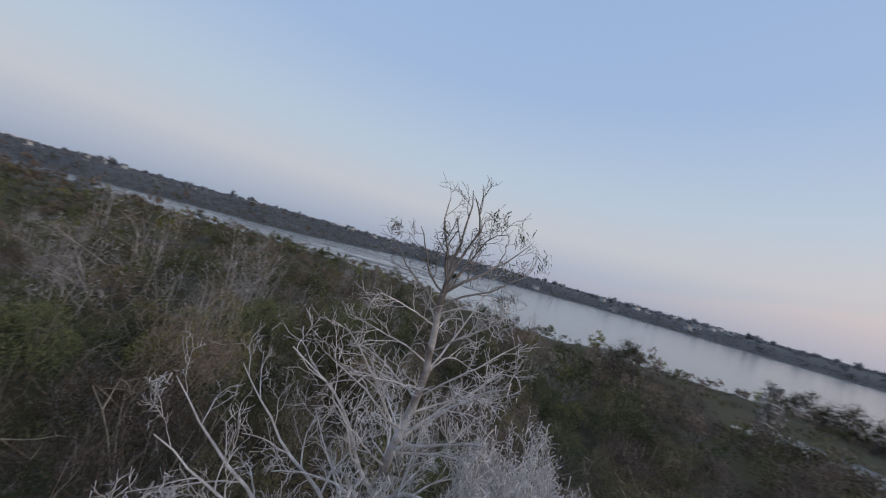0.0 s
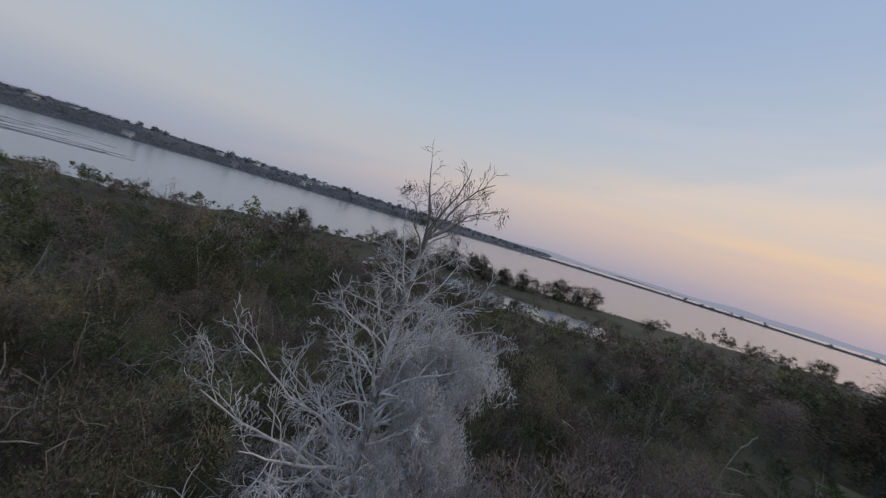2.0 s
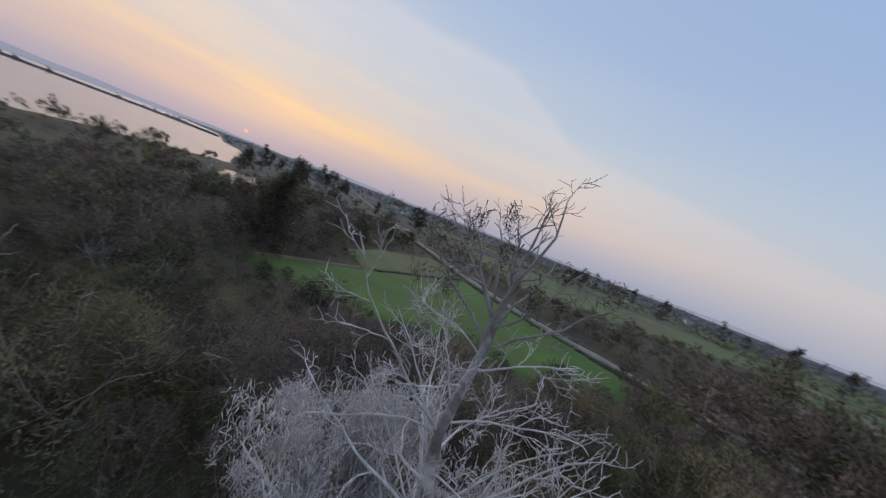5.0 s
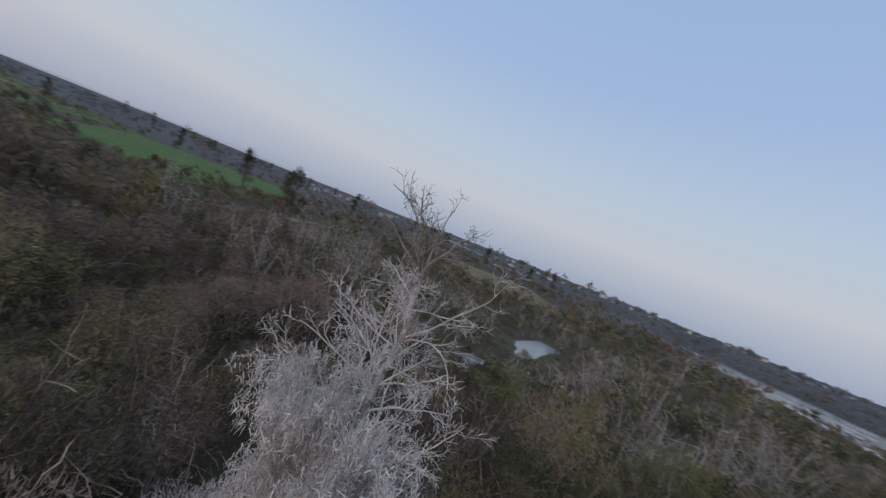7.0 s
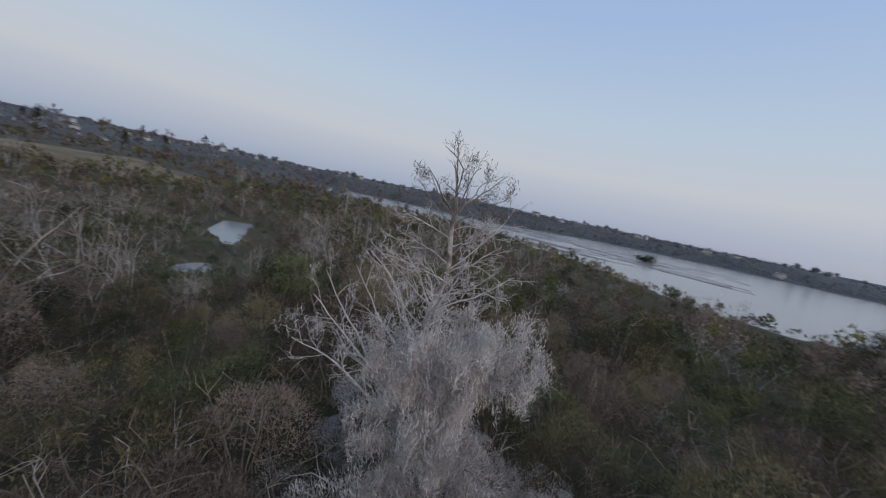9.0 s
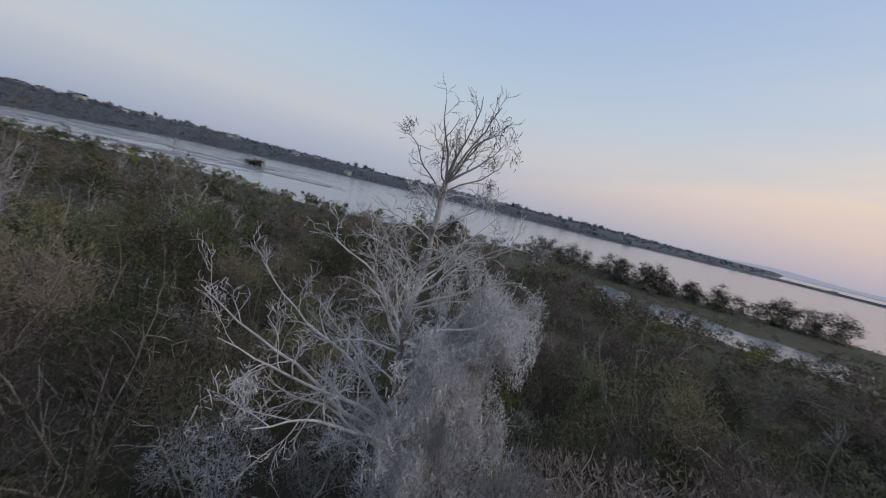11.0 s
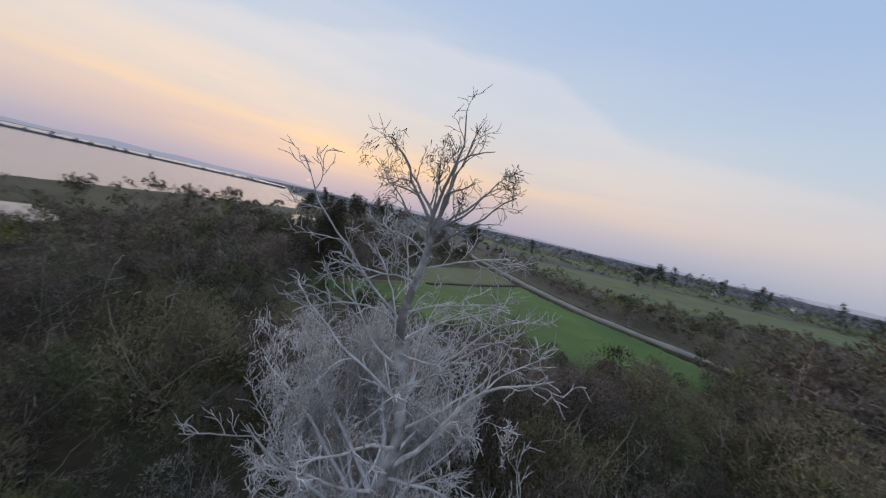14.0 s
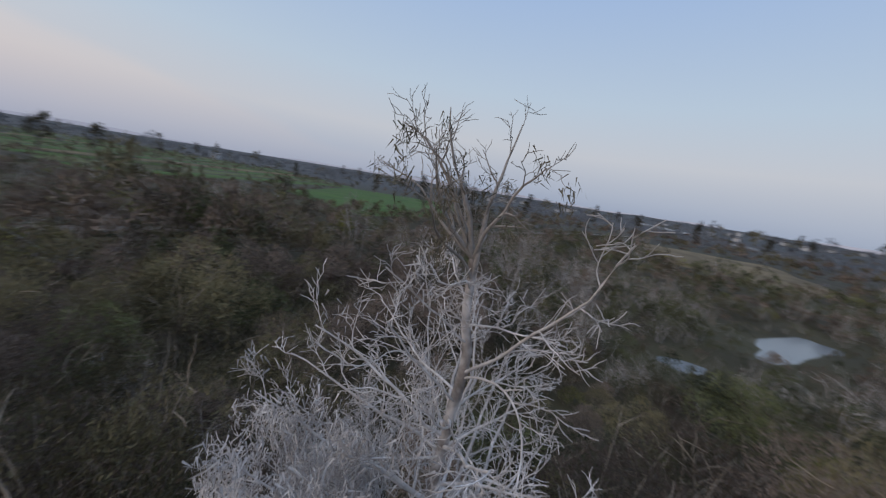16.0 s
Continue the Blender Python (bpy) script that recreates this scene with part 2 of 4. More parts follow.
nz, bp = nt.nodes.new("ShaderNodeTexNoise"), nt.nodes.new("ShaderNodeBump")
nz.inputs["Scale"].default_value, nz.inputs["Detail"].default_value = 0.9, 5
bp.inputs["Strength"].default_value, bp.inputs["Distance"].default_value = 0.25, 0.08
nt.links.new(nt.nodes.new("ShaderNodeTexCoord").outputs["Object"], nz.inputs["Vector"])
nt.links.new(nz.outputs["Fac"], bp.inputs["Height"])
nt.links.new(bp.outputs[0], b.inputs["Normal"])


# ---- mesh helpers ----
def mesh(name, V, F, material):
    me = bpy.data.meshes.new(name)
    V = np.asarray(V, dtype=np.float32)
    me.vertices.add(len(V))
    me.vertices.foreach_set("co", V.ravel())
    if len(F):
        F = np.asarray(F, dtype=np.int32)
        n, k = F.shape
        me.loops.add(n * k)
        me.loops.foreach_set("vertex_index", F.ravel())
        me.polygons.add(n)
        me.polygons.foreach_set("loop_start", np.arange(0, n * k, k, dtype=np.int32))
    me.update(calc_edges=True)
    me.validate()
    if material:
        me.materials.append(material)
    return me


def part(name, V, F, material, parent=None, label="", smooth=False):
    ob = new(name, mesh(name, V, F, material))
    if smooth:
        ob.data.shade_smooth()
    if parent:
        ob.parent = parent
    if label:
        ob["label"] = label
    return ob


class Bag:
    """Collects quads and their corners."""

    def __init__(self):
        self.V, self.F, self.n = [], [], 0

    def add(self, V, F):
        V, F = np.asarray(V, float), np.asarray(F, int)
        self.V.append(V)
        self.F.append(F + self.n)
        self.n += len(V)

    def out(self):
        if not self.V:
            return np.zeros((0, 3)), np.zeros((0, 4), int)
        return np.concatenate(self.V), np.concatenate(self.F)

    def tube(self, pts, radii, sides=5):
        pts, radii = np.asarray(pts, float), np.asarray(radii, float)
        t = np.gradient(pts, axis=0)
        t /= np.linalg.norm(t, axis=1)[:, None] + 1e-9
        ref = np.where(np.abs(t[:, 2:3]) > 0.9, [[1.0, 0, 0]], [[0, 0, 1.0]])
        u = np.cross(t, ref)
        u /= np.linalg.norm(u, axis=1)[:, None] + 1e-9
        v = np.cross(t, u)
        ang = np.arange(sides) * 2 * math.pi / sides
        ring = u[:, None] * np.cos(ang)[None, :, None] + v[:, None] * np.sin(ang)[None, :, None]
        V = (pts[:, None] + ring * radii[:, None, None]).reshape(-1, 3)
        k = np.arange(sides)
        F = [np.stack([i * sides + k, i * sides + (k + 1) % sides, (i + 1) * sides + (k + 1) % sides, (i + 1) * sides + k], 1)
             for i in range(len(pts) - 1)]
        self.add(V, np.concatenate(F))

    def leaves(self, centres, axes, length, width, rng, face=None, thin=False):
        """Leaf blades pointed along their axes: a folded quad each, or a plain sliver where thin."""
        n = len(centres)
        if not n:
            return
        ax = axes / (np.linalg.norm(axes, axis=1)[:, None] + 1e-9)
        side = np.cross(ax, rng.normal(size=(n, 3)) if face is None else face + rng.normal(0, 0.35, (n, 3)))
        side /= np.linalg.norm(side, axis=1)[:, None] + 1e-9
        le = (length * rng.uniform(0.6, 1.4, n))[:, None]
        wi = (width * rng.uniform(0.6, 1.4, n))[:, None]
        if thin:
            V = np.stack([centres - ax * le / 2 + side * wi / 2, centres + ax * le / 2, centres - ax * le / 2 - side * wi / 2], 1)
            return self.add(V.reshape(-1, 3), np.arange(3 * n).reshape(n, 3))
        up = np.cross(ax, side) * wi * 0.4
        V = np.stack([centres - ax * le / 2, centres + side * wi / 2 + up, centres + ax * le / 2, centres - side * wi / 2 + up], 1)
        self.add(V.reshape(-1, 3), np.arange(4 * n).reshape(n, 4))


def bent(rng, start, way, length, n, wander=0.15, lift=0.0):
    """A wandering line of n+1 points."""
    p, d = np.array(start, float), np.array(way, float)
    d /= np.linalg.norm(d)
    out = [p.copy()]
    for i in range(n):
        d = d + rng.normal(0, wander, 3) + np.array([0, 0, lift])
        d /= np.linalg.norm(d)
        p = p + d * length / n
        out.append(p.copy())
    return np.array(out)


# ---- plan ----
LAKE = [(-900, 60), (-345, 160), (-240, 205), (-160, 178), (-92, 160), (-40, 150), (-13, 140), (8, 110), (22, 95), (42, 88), (62, 84), (80, 76),
        (98, 66), (112, 42), (133, 4), (150, -19), (172, -48), (200, -110), (420, -250), (640, -340), (1500, -800), (3400, -1500), (3400, 900),
        (1300, 330), (620, 280), (430, 262), (340, 350), (210, 425), (90, 440), (-25, 400), (-105, 270), (-200, 262), (-345, 192), (-900, 100)]
LAGOON = [(52, 46), (60, 34), (63, 20), (67, 10), (78, -4), (92, 0), (89, 8), (84, 17), (79, 29), (70, 44), (62, 54)]
BACK_POOL = [(107, -60), (130, -66), (160, -90), (150, -98), (113, -78)]
POND = [(-48.5, 22.5), (-53, 23.5), (-59, 27), (-66.5, 33.5), (-64, 36), (-58, 32), (-50.5, 26.5), (-47.5, 24)]
POND_B = [(-37.5, 10), (-39, 13), (-39, 16), (-36.8, 15.5), (-34.5, 12.5), (-35.5, 10.5)]
FIELD_A = [(42, -25), (39, -45), (35, -82), (2, -65), (-7, -59), (-4, -44), (3, -38), (10, -36), (17, -33), (29, -26)]
FIELD_B = [(52, -55), (56, -73), (54, -96), (47, -93), (37, -83.5), (37.5, -47), (42, -49)]
FIELD_C = [(80, -165), (85, -220), (40, -262), (-60, -300), (-85, -245), (-12, -158), (30, -128)]
FIELD_D = [(-95, -68), (-118, -63), (-155, -62), (-250, -92), (-215, -170), (-115, -125)]
BARE_BANK = [(92, 38), (110, 44), (134, 4), (152, -20), (174, -50), (202, -112), (150, -112), (110, -58), (96, -20)]
DRY_BANK = [(-215, 20), (-140, 26), (-120, 55), (-145, 76), (-220, 80)]
ROAD = [(330, -350), (156, -195), (108, -150), (84, -129), (54, -104), (33, -86), (14, -73.5), (0, -67), (-30, -58), (-64, -48), (-98, -37), (-130, -27), (-200, -3), (-250, 20)]


def inside(P, poly):
    """Signed distance of points to a polygon, positive inside."""
    P, Q = np.asarray(P, float), np.asarray(poly, float)
    best, odd = np.full(len(P), 1e9), np.zeros(len(P), bool)
    for a, b in zip(Q, np.roll(Q, -1, axis=0)):
        d, r = b - a, P - a
        k = np.clip((r @ d) / (d @ d), 0, 1)
        best = np.minimum(best, np.hypot(*(r - k[:, None] * d).T))
        c = (a[1] > P[:, 1]) != (b[1] > P[:, 1])
        x = d[0] * (P[:, 1] - a[1]) / (d[1] + 1e-12) + a[0]
        odd ^= c & (P[:, 0] < x)
    return np.where(odd, best, -best)


def along(P, line):
    """Distance of points to a line of points."""
    P, Q = np.asarray(P, float), np.asarray(line, float)
    best = np.full(len(P), 1e9)
    for a, b in zip(Q[:-1], Q[1:]):
        d, r = b - a, P - a
        k = np.clip((r @ d) / (d @ d), 0, 1)
        best = np.minimum(best, np.hypot(*(r - k[:, None] * d).T))
    return best


def wave(P, s, seed=0.0):
    x, y = P[:, 0] / s + seed, P[:, 1] / s - seed
    return (np.sin(x * 1.3 + 2 * np.sin(y * 0.7)) + np.sin(y * 1.7 + 1.6 * np.sin(x * 0.9 + 1)) + np.sin((x + y) * 2.3 + seed)) / 3


def step(x, a, b):
    t = np.clip((x - a) / (b - a), 0, 1)
    return t * t * (3 - 2 * t)


def water_depth(P):
    j = wave(P, 5) * 1.5 + wave(P, 2.1, 5) * 0.8
    d = np.full(len(P), -1e9)
    for poly in (LAKE, LAGOON, BACK_POOL, POND, POND_B):
        d = np.maximum(d, inside(P, poly))
    return d + j * np.clip(np.hypot(*P.T) / 60, 0.3, 1.5)


def ground_height(P):
    r = np.hypot(*P.T)
    d = water_depth(P)
    land = 0.35 + 0.25 * wave(P, 9) + 0.12 * wave(P, 2.7, 3)
    z = np.where(d > 0, -0.25 - 0.1 * np.minimum(d, 8), 0) + step(-d, -0.2, 2.5) * land
    # wooded bluff beyond the lake and low rises at the far rim
    az = np.degrees(np.arctan2(P[:, 0], P[:, 1]))
    far = step(-d, 15, 110) * step(r, 240, 330) * step(P[:, 1], 60, 240) * (9 + 4 * wave(P, 90, 1) + 2 * wave(P, 33, 2))
    rim = step(r, 700, 2600) * np.where(d > 0, 0, 1) * (6 + 6 * wave(P, 400, 4))
    return z + far * step(-az, -75, -55) + rim


# ---- ground and water ----
rr = np.concatenate([[0.0], np.geomspace(0.08, 3600, 200)])
na = 340
ang = np.arange(na) * 2 * math.pi / na
P = np.stack([(rr[1:, None] * np.sin(ang)).ravel(), (rr[1:, None] * np.cos(ang)).ravel()], 1)
G = np.concatenate([np.c_[P, ground_height(P)], [[0, 0, 0.4]]])
i, k = np.meshgrid(np.arange(len(rr) - 2), np.arange(na), indexing="ij")
F = np.stack([i * na + k, (i + 1) * na + k, (i + 1) * na + (k + 1) % na, i * na + (k + 1) % na], -1).reshape(-1, 4)
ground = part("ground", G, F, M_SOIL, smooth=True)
tagged(ground, "dark brown scrubland soil reaching the horizon, tinted haze grey far off", "ground", kind="structure")
c = np.array([(math.sin(x) * 3590, math.cos(x) * 3590) for x in np.arange(64) * math.pi / 32])
inner = c * 0.004
V = np.concatenate([np.c_[inner, np.zeros(64)], np.c_[c, np.zeros(64)]])
k = np.arange(64)
tagged(part("water", V, np.stack([k, k + 64, (k + 1) % 64 + 64, (k + 1) % 64], 1), M_WATER), "still pale grey lake water mirroring the dusk sky", "water", kind="structure")


def sheet(name, poly, material, label, cat, cell=4.0, lift=0.12):
    """A patch of land cover laid over the ground."""
    Q = np.array(poly, float)
    lo, hi = Q.min(0), Q.max(0)
    nx, ny = int((hi[0] - lo[0]) / cell) + 2, int((hi[1] - lo[1]) / cell) + 2
    X, Y = np.meshgrid(lo[0] + np.arange(nx) * cell, lo[1] + np.arange(ny) * cell, indexing="ij")
    P = np.stack([X.ravel(), Y.ravel()], 1)
    d = inside(P, poly)
    z = np.maximum(ground_height(P), 0.1) + lift + step(d, -cell, cell) * 0.25 - step(-d, 0, cell) * 0.8
    i, k = np.meshgrid(np.arange(nx - 1), np.arange(ny - 1), indexing="ij")
    F = np.stack([i * ny + k, (i + 1) * ny + k, (i + 1) * ny + k + 1, i * ny + k + 1], -1).reshape(-1, 4)
    F = F[(d[F] > -cell * 1.2).any(1)]
    return tagged(part(name, np.c_[P, z], F, material, smooth=True), label, cat, kind="structure")


sheet("field", FIELD_A, M_FIELD, "bright green young crop field beside the scrub", "field", 1.5)
sheet("field", FIELD_B, M_FIELD2, "paler green crop field behind a low dike", "field", 1.5)
sheet("field", FIELD_C, M_FIELD2, "distant green field among hedges", "field", 5)
sheet("field", FIELD_D, M_FIELD, "distant striped green field", "field", 5)
sheet("dry_grass", DRY_BANK, M_TAN, "tan dry grass bank near the lake", "grass", 4)


def ribbon(name, line, half, z, material, label, cat, offset=0.0, thick=0.25):
    Q = np.array(line, float)
    t = np.linspace(0, len(Q) - 1, (len(Q) - 1) * 10 + 1)
    X = np.stack([np.interp(t, np.arange(len(Q)), Q[:, a]) for a in (0, 1)], 1)
    for _ in range(6):
        X[1:-1] = (X[:-2] + 2 * X[1:-1] + X[2:]) / 4
    T = np.gradient(X, axis=0)
    T /= np.hypot(*T.T)[:, None]
    nrm = np.stack([-T[:, 1], T[:, 0]], 1)
    X = X + nrm * offset
    g = np.maximum(ground_height(X), 0.3) + z
    V = np.stack([np.c_[X + nrm * (half + 0.3), g - thick - 0.6], np.c_[X + nrm * half, g], np.c_[X - nrm * half, g], np.c_[X - nrm * (half + 0.3), g - thick - 0.6]], 1).reshape(-1, 3)
    i = np.arange(len(X) - 1)[:, None] * 4
    k = np.arange(3)[None]
    F = np.stack([i + k, i + k + 1, i + k + 5, i + k + 4], -1).reshape(-1, 4)
    return tagged(part(name, V, F, material, smooth=False), label, cat, kind="structure")


ribbon("road", ROAD, 1.8, 0.45, M_ROAD, "pale dusty concrete farm road", "road")
ribbon("verge", ROAD, 0.9, 0.5, M_VERGE, "dark weedy verge along the road", "verge", 2.9)
ribbon("verge", ROAD, 0.7, 0.55, M_VERGE, "dark weedy verge between the road and the field", "verge", -2.6)
ribbon("footpath", [(36.6, -49), (35.6, -66), (34.6, -81)], 0.28, 0.42, M_TAN, "pale trodden path along the dike", "path")
ribbon("footpath", [(42.6, -26), (41, -36), (39.6, -46)], 0.35, 0.42, M_TAN, "pale trodden path along the field edge", "path")
ribbon("dike", [(37.9, -48), (37, -66), (36, -82)], 0.5, 0.55, M_VERGE, "low earth dike between two fields", "dike")
# the embankment shares the haze-tinted colour of the far woods
ribbon("dam", [(450, 310), (620, 275), (860, 190), (1010, 0), (1060, -200), (1000, -420), (860, -450)], 6, 3.6, M_HAZE_TINT, "low embankment across the lake, tinted haze grey", "embankment", thick=4)

# ring of hills beyond everything, its haze made by a blue grey emission
ha = np.arange(240) * 2 * math.pi / 240
hp = np.stack([np.sin(ha), np.cos(ha)], 1) * 3450
hz = 16 + 22 * (0.5 + 0.5 * wave(hp, 520, 1.7)) + 10 * wave(hp, 170, 0.4)
V = np.concatenate([np.c_[hp, np.full(240, -30.0)], np.c_[hp, hz]])
k = np.arange(240)
M_HAZE = bpy.data.materials.new("glowing_haze")
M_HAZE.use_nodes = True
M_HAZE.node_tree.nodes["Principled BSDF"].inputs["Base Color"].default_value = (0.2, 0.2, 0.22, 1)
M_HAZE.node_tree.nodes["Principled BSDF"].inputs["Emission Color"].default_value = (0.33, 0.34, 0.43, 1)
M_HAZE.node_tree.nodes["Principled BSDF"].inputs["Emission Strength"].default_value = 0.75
tagged(part("backdrop", V, np.stack([k, (k + 1) % 240, (k + 1) % 240 + 240, k + 240], 1), M_HAZE), "faint blue grey hills with haze as a glow in their colour", "hills", kind="structure")


# ---- bushes ----
def bush(seed, h, r, blades, length, width, stems=7, sides=4, lobes=15, droop=0.0, twigs=0, flat=1.0, spires=0):
    """Stems and a feathery crown of blades on several uneven lobes. Returns two bags."""
    rng = np.random.default_rng(seed)
    wood, crown = Bag(), Bag()
    tips = []
    for i in range(stems):
        az, lean = rng.uniform(0, 2 * math.pi), rng.uniform(0.05, 0.75)
        L = h * rng.uniform(0.72, 1.12)
        way = np.array([math.cos(az) * lean * r / h * 2, math.sin(az) * lean * r / h * 2, 1.0])
        p = bent(rng, rng.normal(0, 0.15 * r, 3) * [1, 1, 0] - [0, 0, 0.3], way, L, 6, 0.13)
        wood.tube(p, np.linspace(0.013 * h, 0.003 * h, 7), sides)
        tips.append(p[-1])
        for j in range(twigs):
            q = p[rng.integers(2, 7)]
            d = rng.normal(0, 1, 3) + np.array([0, 0, 0.7])
            tw = bent(rng, q, d, rng.uniform(0.25, 0.5) * h * 0.7, 4, 0.25)
            wood.tube(tw, np.linspace(0.0048 * h, 0.0016 * h, 5), 3)
            wood.tube(bent(rng, tw[rng.integers(1, 4)], rng.normal(0, 1, 3) + [0, 0, 0.4], 0.2 * h, 2, 0.3), np.linspace(0.0026 * h, 0.0012 * h, 3), 3)
    # long bare shoots that stand clear of the leaves
    for i in range(spires):
        az, lean = rng.uniform(0, 2 * math.pi), rng.uniform(0.1, 0.55)
        p = bent(rng, (0, 0, 0), (math.cos(az) * lean, math.sin(az) * lean, 1.0), h * rng.uniform(0.95, 1.2), 8, 0.14)
        wood.tube(p, np.linspace(0.011 * h, 0.0028 * h, 9), sides)
        for j in range(4):
            q = p[rng.integers(4, 9)]
            wood.tube(bent(rng, q, rng.normal(0, 0.6, 3) + [0, 0, 0.8], rng.uniform(0.1, 0.24) * h, 3, 0.25), np.linspace(0.005 * h, 0.002 * h, 4), 3)
    if blades:
        cs, ax, fc = [], [], []
        each = blades // lobes
        for i in range(lobes):
            a, t = rng.uniform(0, 2 * math.pi), rng.uniform(0, 1) ** 0.6
            out = r * (0.1 + 0.62 * t) * rng.uniform(0.85, 1.15)
            c = np.array([math.cos(a) * out, math.sin(a) * out, h * (0.80 - 0.42 * t ** 1.5) * rng.uniform(0.85, 1.12)])
            s = r * rng.uniform(0.24, 0.42)
            d = rng.normal(size=(each, 3)) + [0, 0, 0.45] + 0.35 * np.array([math.cos(a), math.sin(a), 0])
            d /= np.linalg.norm(d, axis=1)[:, None]
            d *= (rng.uniform(0.3, 1.0, each) ** 0.4)[:, None]
            cs.append(c + d * s * [1, 1, flat])
            ax.append(d * [0.6, 0.6, 0.6 * flat] + [0, 0, 0.3 - 2 * droop] + rng.normal(0, 0.36, (each, 3)))
            fc.append(d)
        cs, ax, fc = np.concatenate(cs), np.concatenate(ax), np.concatenate(fc)
        keep = cs[:, 2] > 0.05
        crown.leaves(cs[keep], ax[keep], length, width, rng, fc[keep], True)
    return wood, crown


KINDS = {
    "olive": (M_OLIVE, M_STEM, "bush", "scrub_bush", "feathery olive green scrub bush on dark soil"),
    "moss": (M_MOSS, M_STEM, "bush", "scrub_bush", "dense deep green scrub bush on dark soil"),
    "moss_far": (M_MOSS_F, M_STEM, "bush", "scrub_bush", "deep green scrub"),
    "brown": (M_BROWN, M_STEM, "bush", "scrub_bush", "half bare brown grey scrub bush on dark soil"),
    "olive_far": (M_OLIVE_F, M_STEM, "bush", "scrub_bush", "olive brown scrub"),
    "brown_far": (M_BROWN_F, M_STEM, "bush", "scrub_bush", "dry brown scrub"),
    "lime": (M_LIME, M_STEM, "bush", "scrub_bush", "yellow green leafy bush among darker scrub"),
    "dark": (M_DARK, M_STEM, "bush", "scrub_bush", "dense dark evergreen bush by the water"),
    "far": (M_HAZE_TINT, M_STEM, "bush", "scrub_bush", "wooded scrub tinted haze grey"),
    "ghost": (M_GHOST, M_GHOST, "dead shrub", "dead_shrub", "bare shrub whitened by bird droppings among scrub"),
    "pale": (M_PALE, M_STEM, "bush", "scrub_bush", "tall grey green leafy shrub in brown scrub"),
    "bare": (M_BROWN, M_GHOST, "dead shrub", "dead_shrub", "bare grey twiggy shrub standing in scrub"),
    "dusty": (M_DUST, M_GHOST, "bush", "scrub_bush", "grey leafy bush lightly dusted with bird droppings"),
    "ash": (M_ASH, M_GHOST, "bush", "scrub_bush", "grey leafy bush dusted white with bird droppings"),
}
PROTO = {}
for kind, n, args in (("olive", 5, dict(blades=3150, length=0.13, width=0.032, twigs=2, spires=1, flat=1.35)), ("brown", 5, dict(blades=3900, length=0.115, width=0.024, twigs=3, spires=2, flat=1.1)), ("moss", 5, dict(blades=3500, length=0.13, width=0.034, twigs=1, flat=0.95)),
                      ("lime", 2, dict(blades=3800, length=0.13, width=0.034)), ("ghost", 3, dict(blades=420, length=0.16, width=0.022, twigs=11, stems=8)),
                      ("pale", 1, dict(blades=4400, length=0.14, width=0.034, stems=9, twigs=2)), ("bare", 2, dict(blades=160, length=0.16, width=0.02, stems=9, twigs=15)),
                      ("dusty", 3, dict(blades=3000, length=0.14, width=0.023, twigs=3)), ("ash", 3, dict(blades=3800, length=0.14, width=0.023, twigs=5))):
    PROTO[kind] = []
    for s in range(n):
        wood, crown = bush(100 * len(PROTO) + s, 3.5, 2.05, sides=3, **args)
        PROTO[kind].append((mesh("stem_frame", *wood.out(), KINDS[kind][1]), mesh("crown", *crown.out(), KINDS[kind][0])))


def plant(kind, s, x, y, z, size, turn, tall=1.0):
    """One bush as a thing with its stems and crown."""
    stems, crown = PROTO[kind][s % len(PROTO[kind])]
    ob = new(KINDS[kind][3])
    ob.matrix_world = Matrix.LocRotScale((x, y, z), Euler((0, 0, turn)), (size, size, size * tall))
    for nm, me in (("stem_frame", stems), ("crown", crown)):
        new(nm, me).parent = ob
    return tagged(ob, KINDS[kind][4], KINDS[kind][2], "scrub round the dead tree")


def grow_kind(rng, x, y, r):
    """Which bush grows where."""
    az = math.degrees(math.atan2(x, y)) % 360
    if r < 5.5:
        return "ash" if rng.random() < 0.65 else "dusty"
    if r < 9 and rng.random() < (0.25 if 80 < az < 210 else 0.12):
        return "dusty"
    p = rng.random()
    if p < 0.6 * math.exp(-((x + 54) ** 2 + (y + 3) ** 2) / 380) + 0.5 * math.exp(-((x + 30) ** 2 + (y - 26) ** 2) / 380) + 0.25 * math.exp(-((x - 1) ** 2 + (y - 55) ** 2) / 300):
        return "ghost"
    p = rng.random()
    if p < 0.03:
        return "ghost" if r > 24 else "bare"
    if p < 0.07:
        return "lime"
    if 95 < az < 165:
        return "moss" if p < 0.15 else "olive" if p < 0.5 else "brown"
    if 130 < az < 255:
        return "brown" if p < 0.6 else "olive" if p < 0.86 else "moss"
    if 255 <= az or az < 40:
        return "moss" if p < 0.46 else "olive" if p < 0.74 else "brown"
    return "brown" if p < 0.55 else "olive" if p < 0.92 else "moss"


STRIPS = []
for i in range(17):
    y0 = -150 - 24 * i
    x0, x1 = (-230 - 14 * i, -60) if y0 > -310 else (-280, 130 + 10 * i)
    STRIPS.append([(x0, y0 + 0.12 * x0), (x1, y0 + 0.12 * x1), (x1, y0 + 0.12 * x1 - 15), (x0, y0 + 0.12 * x0 - 15)])


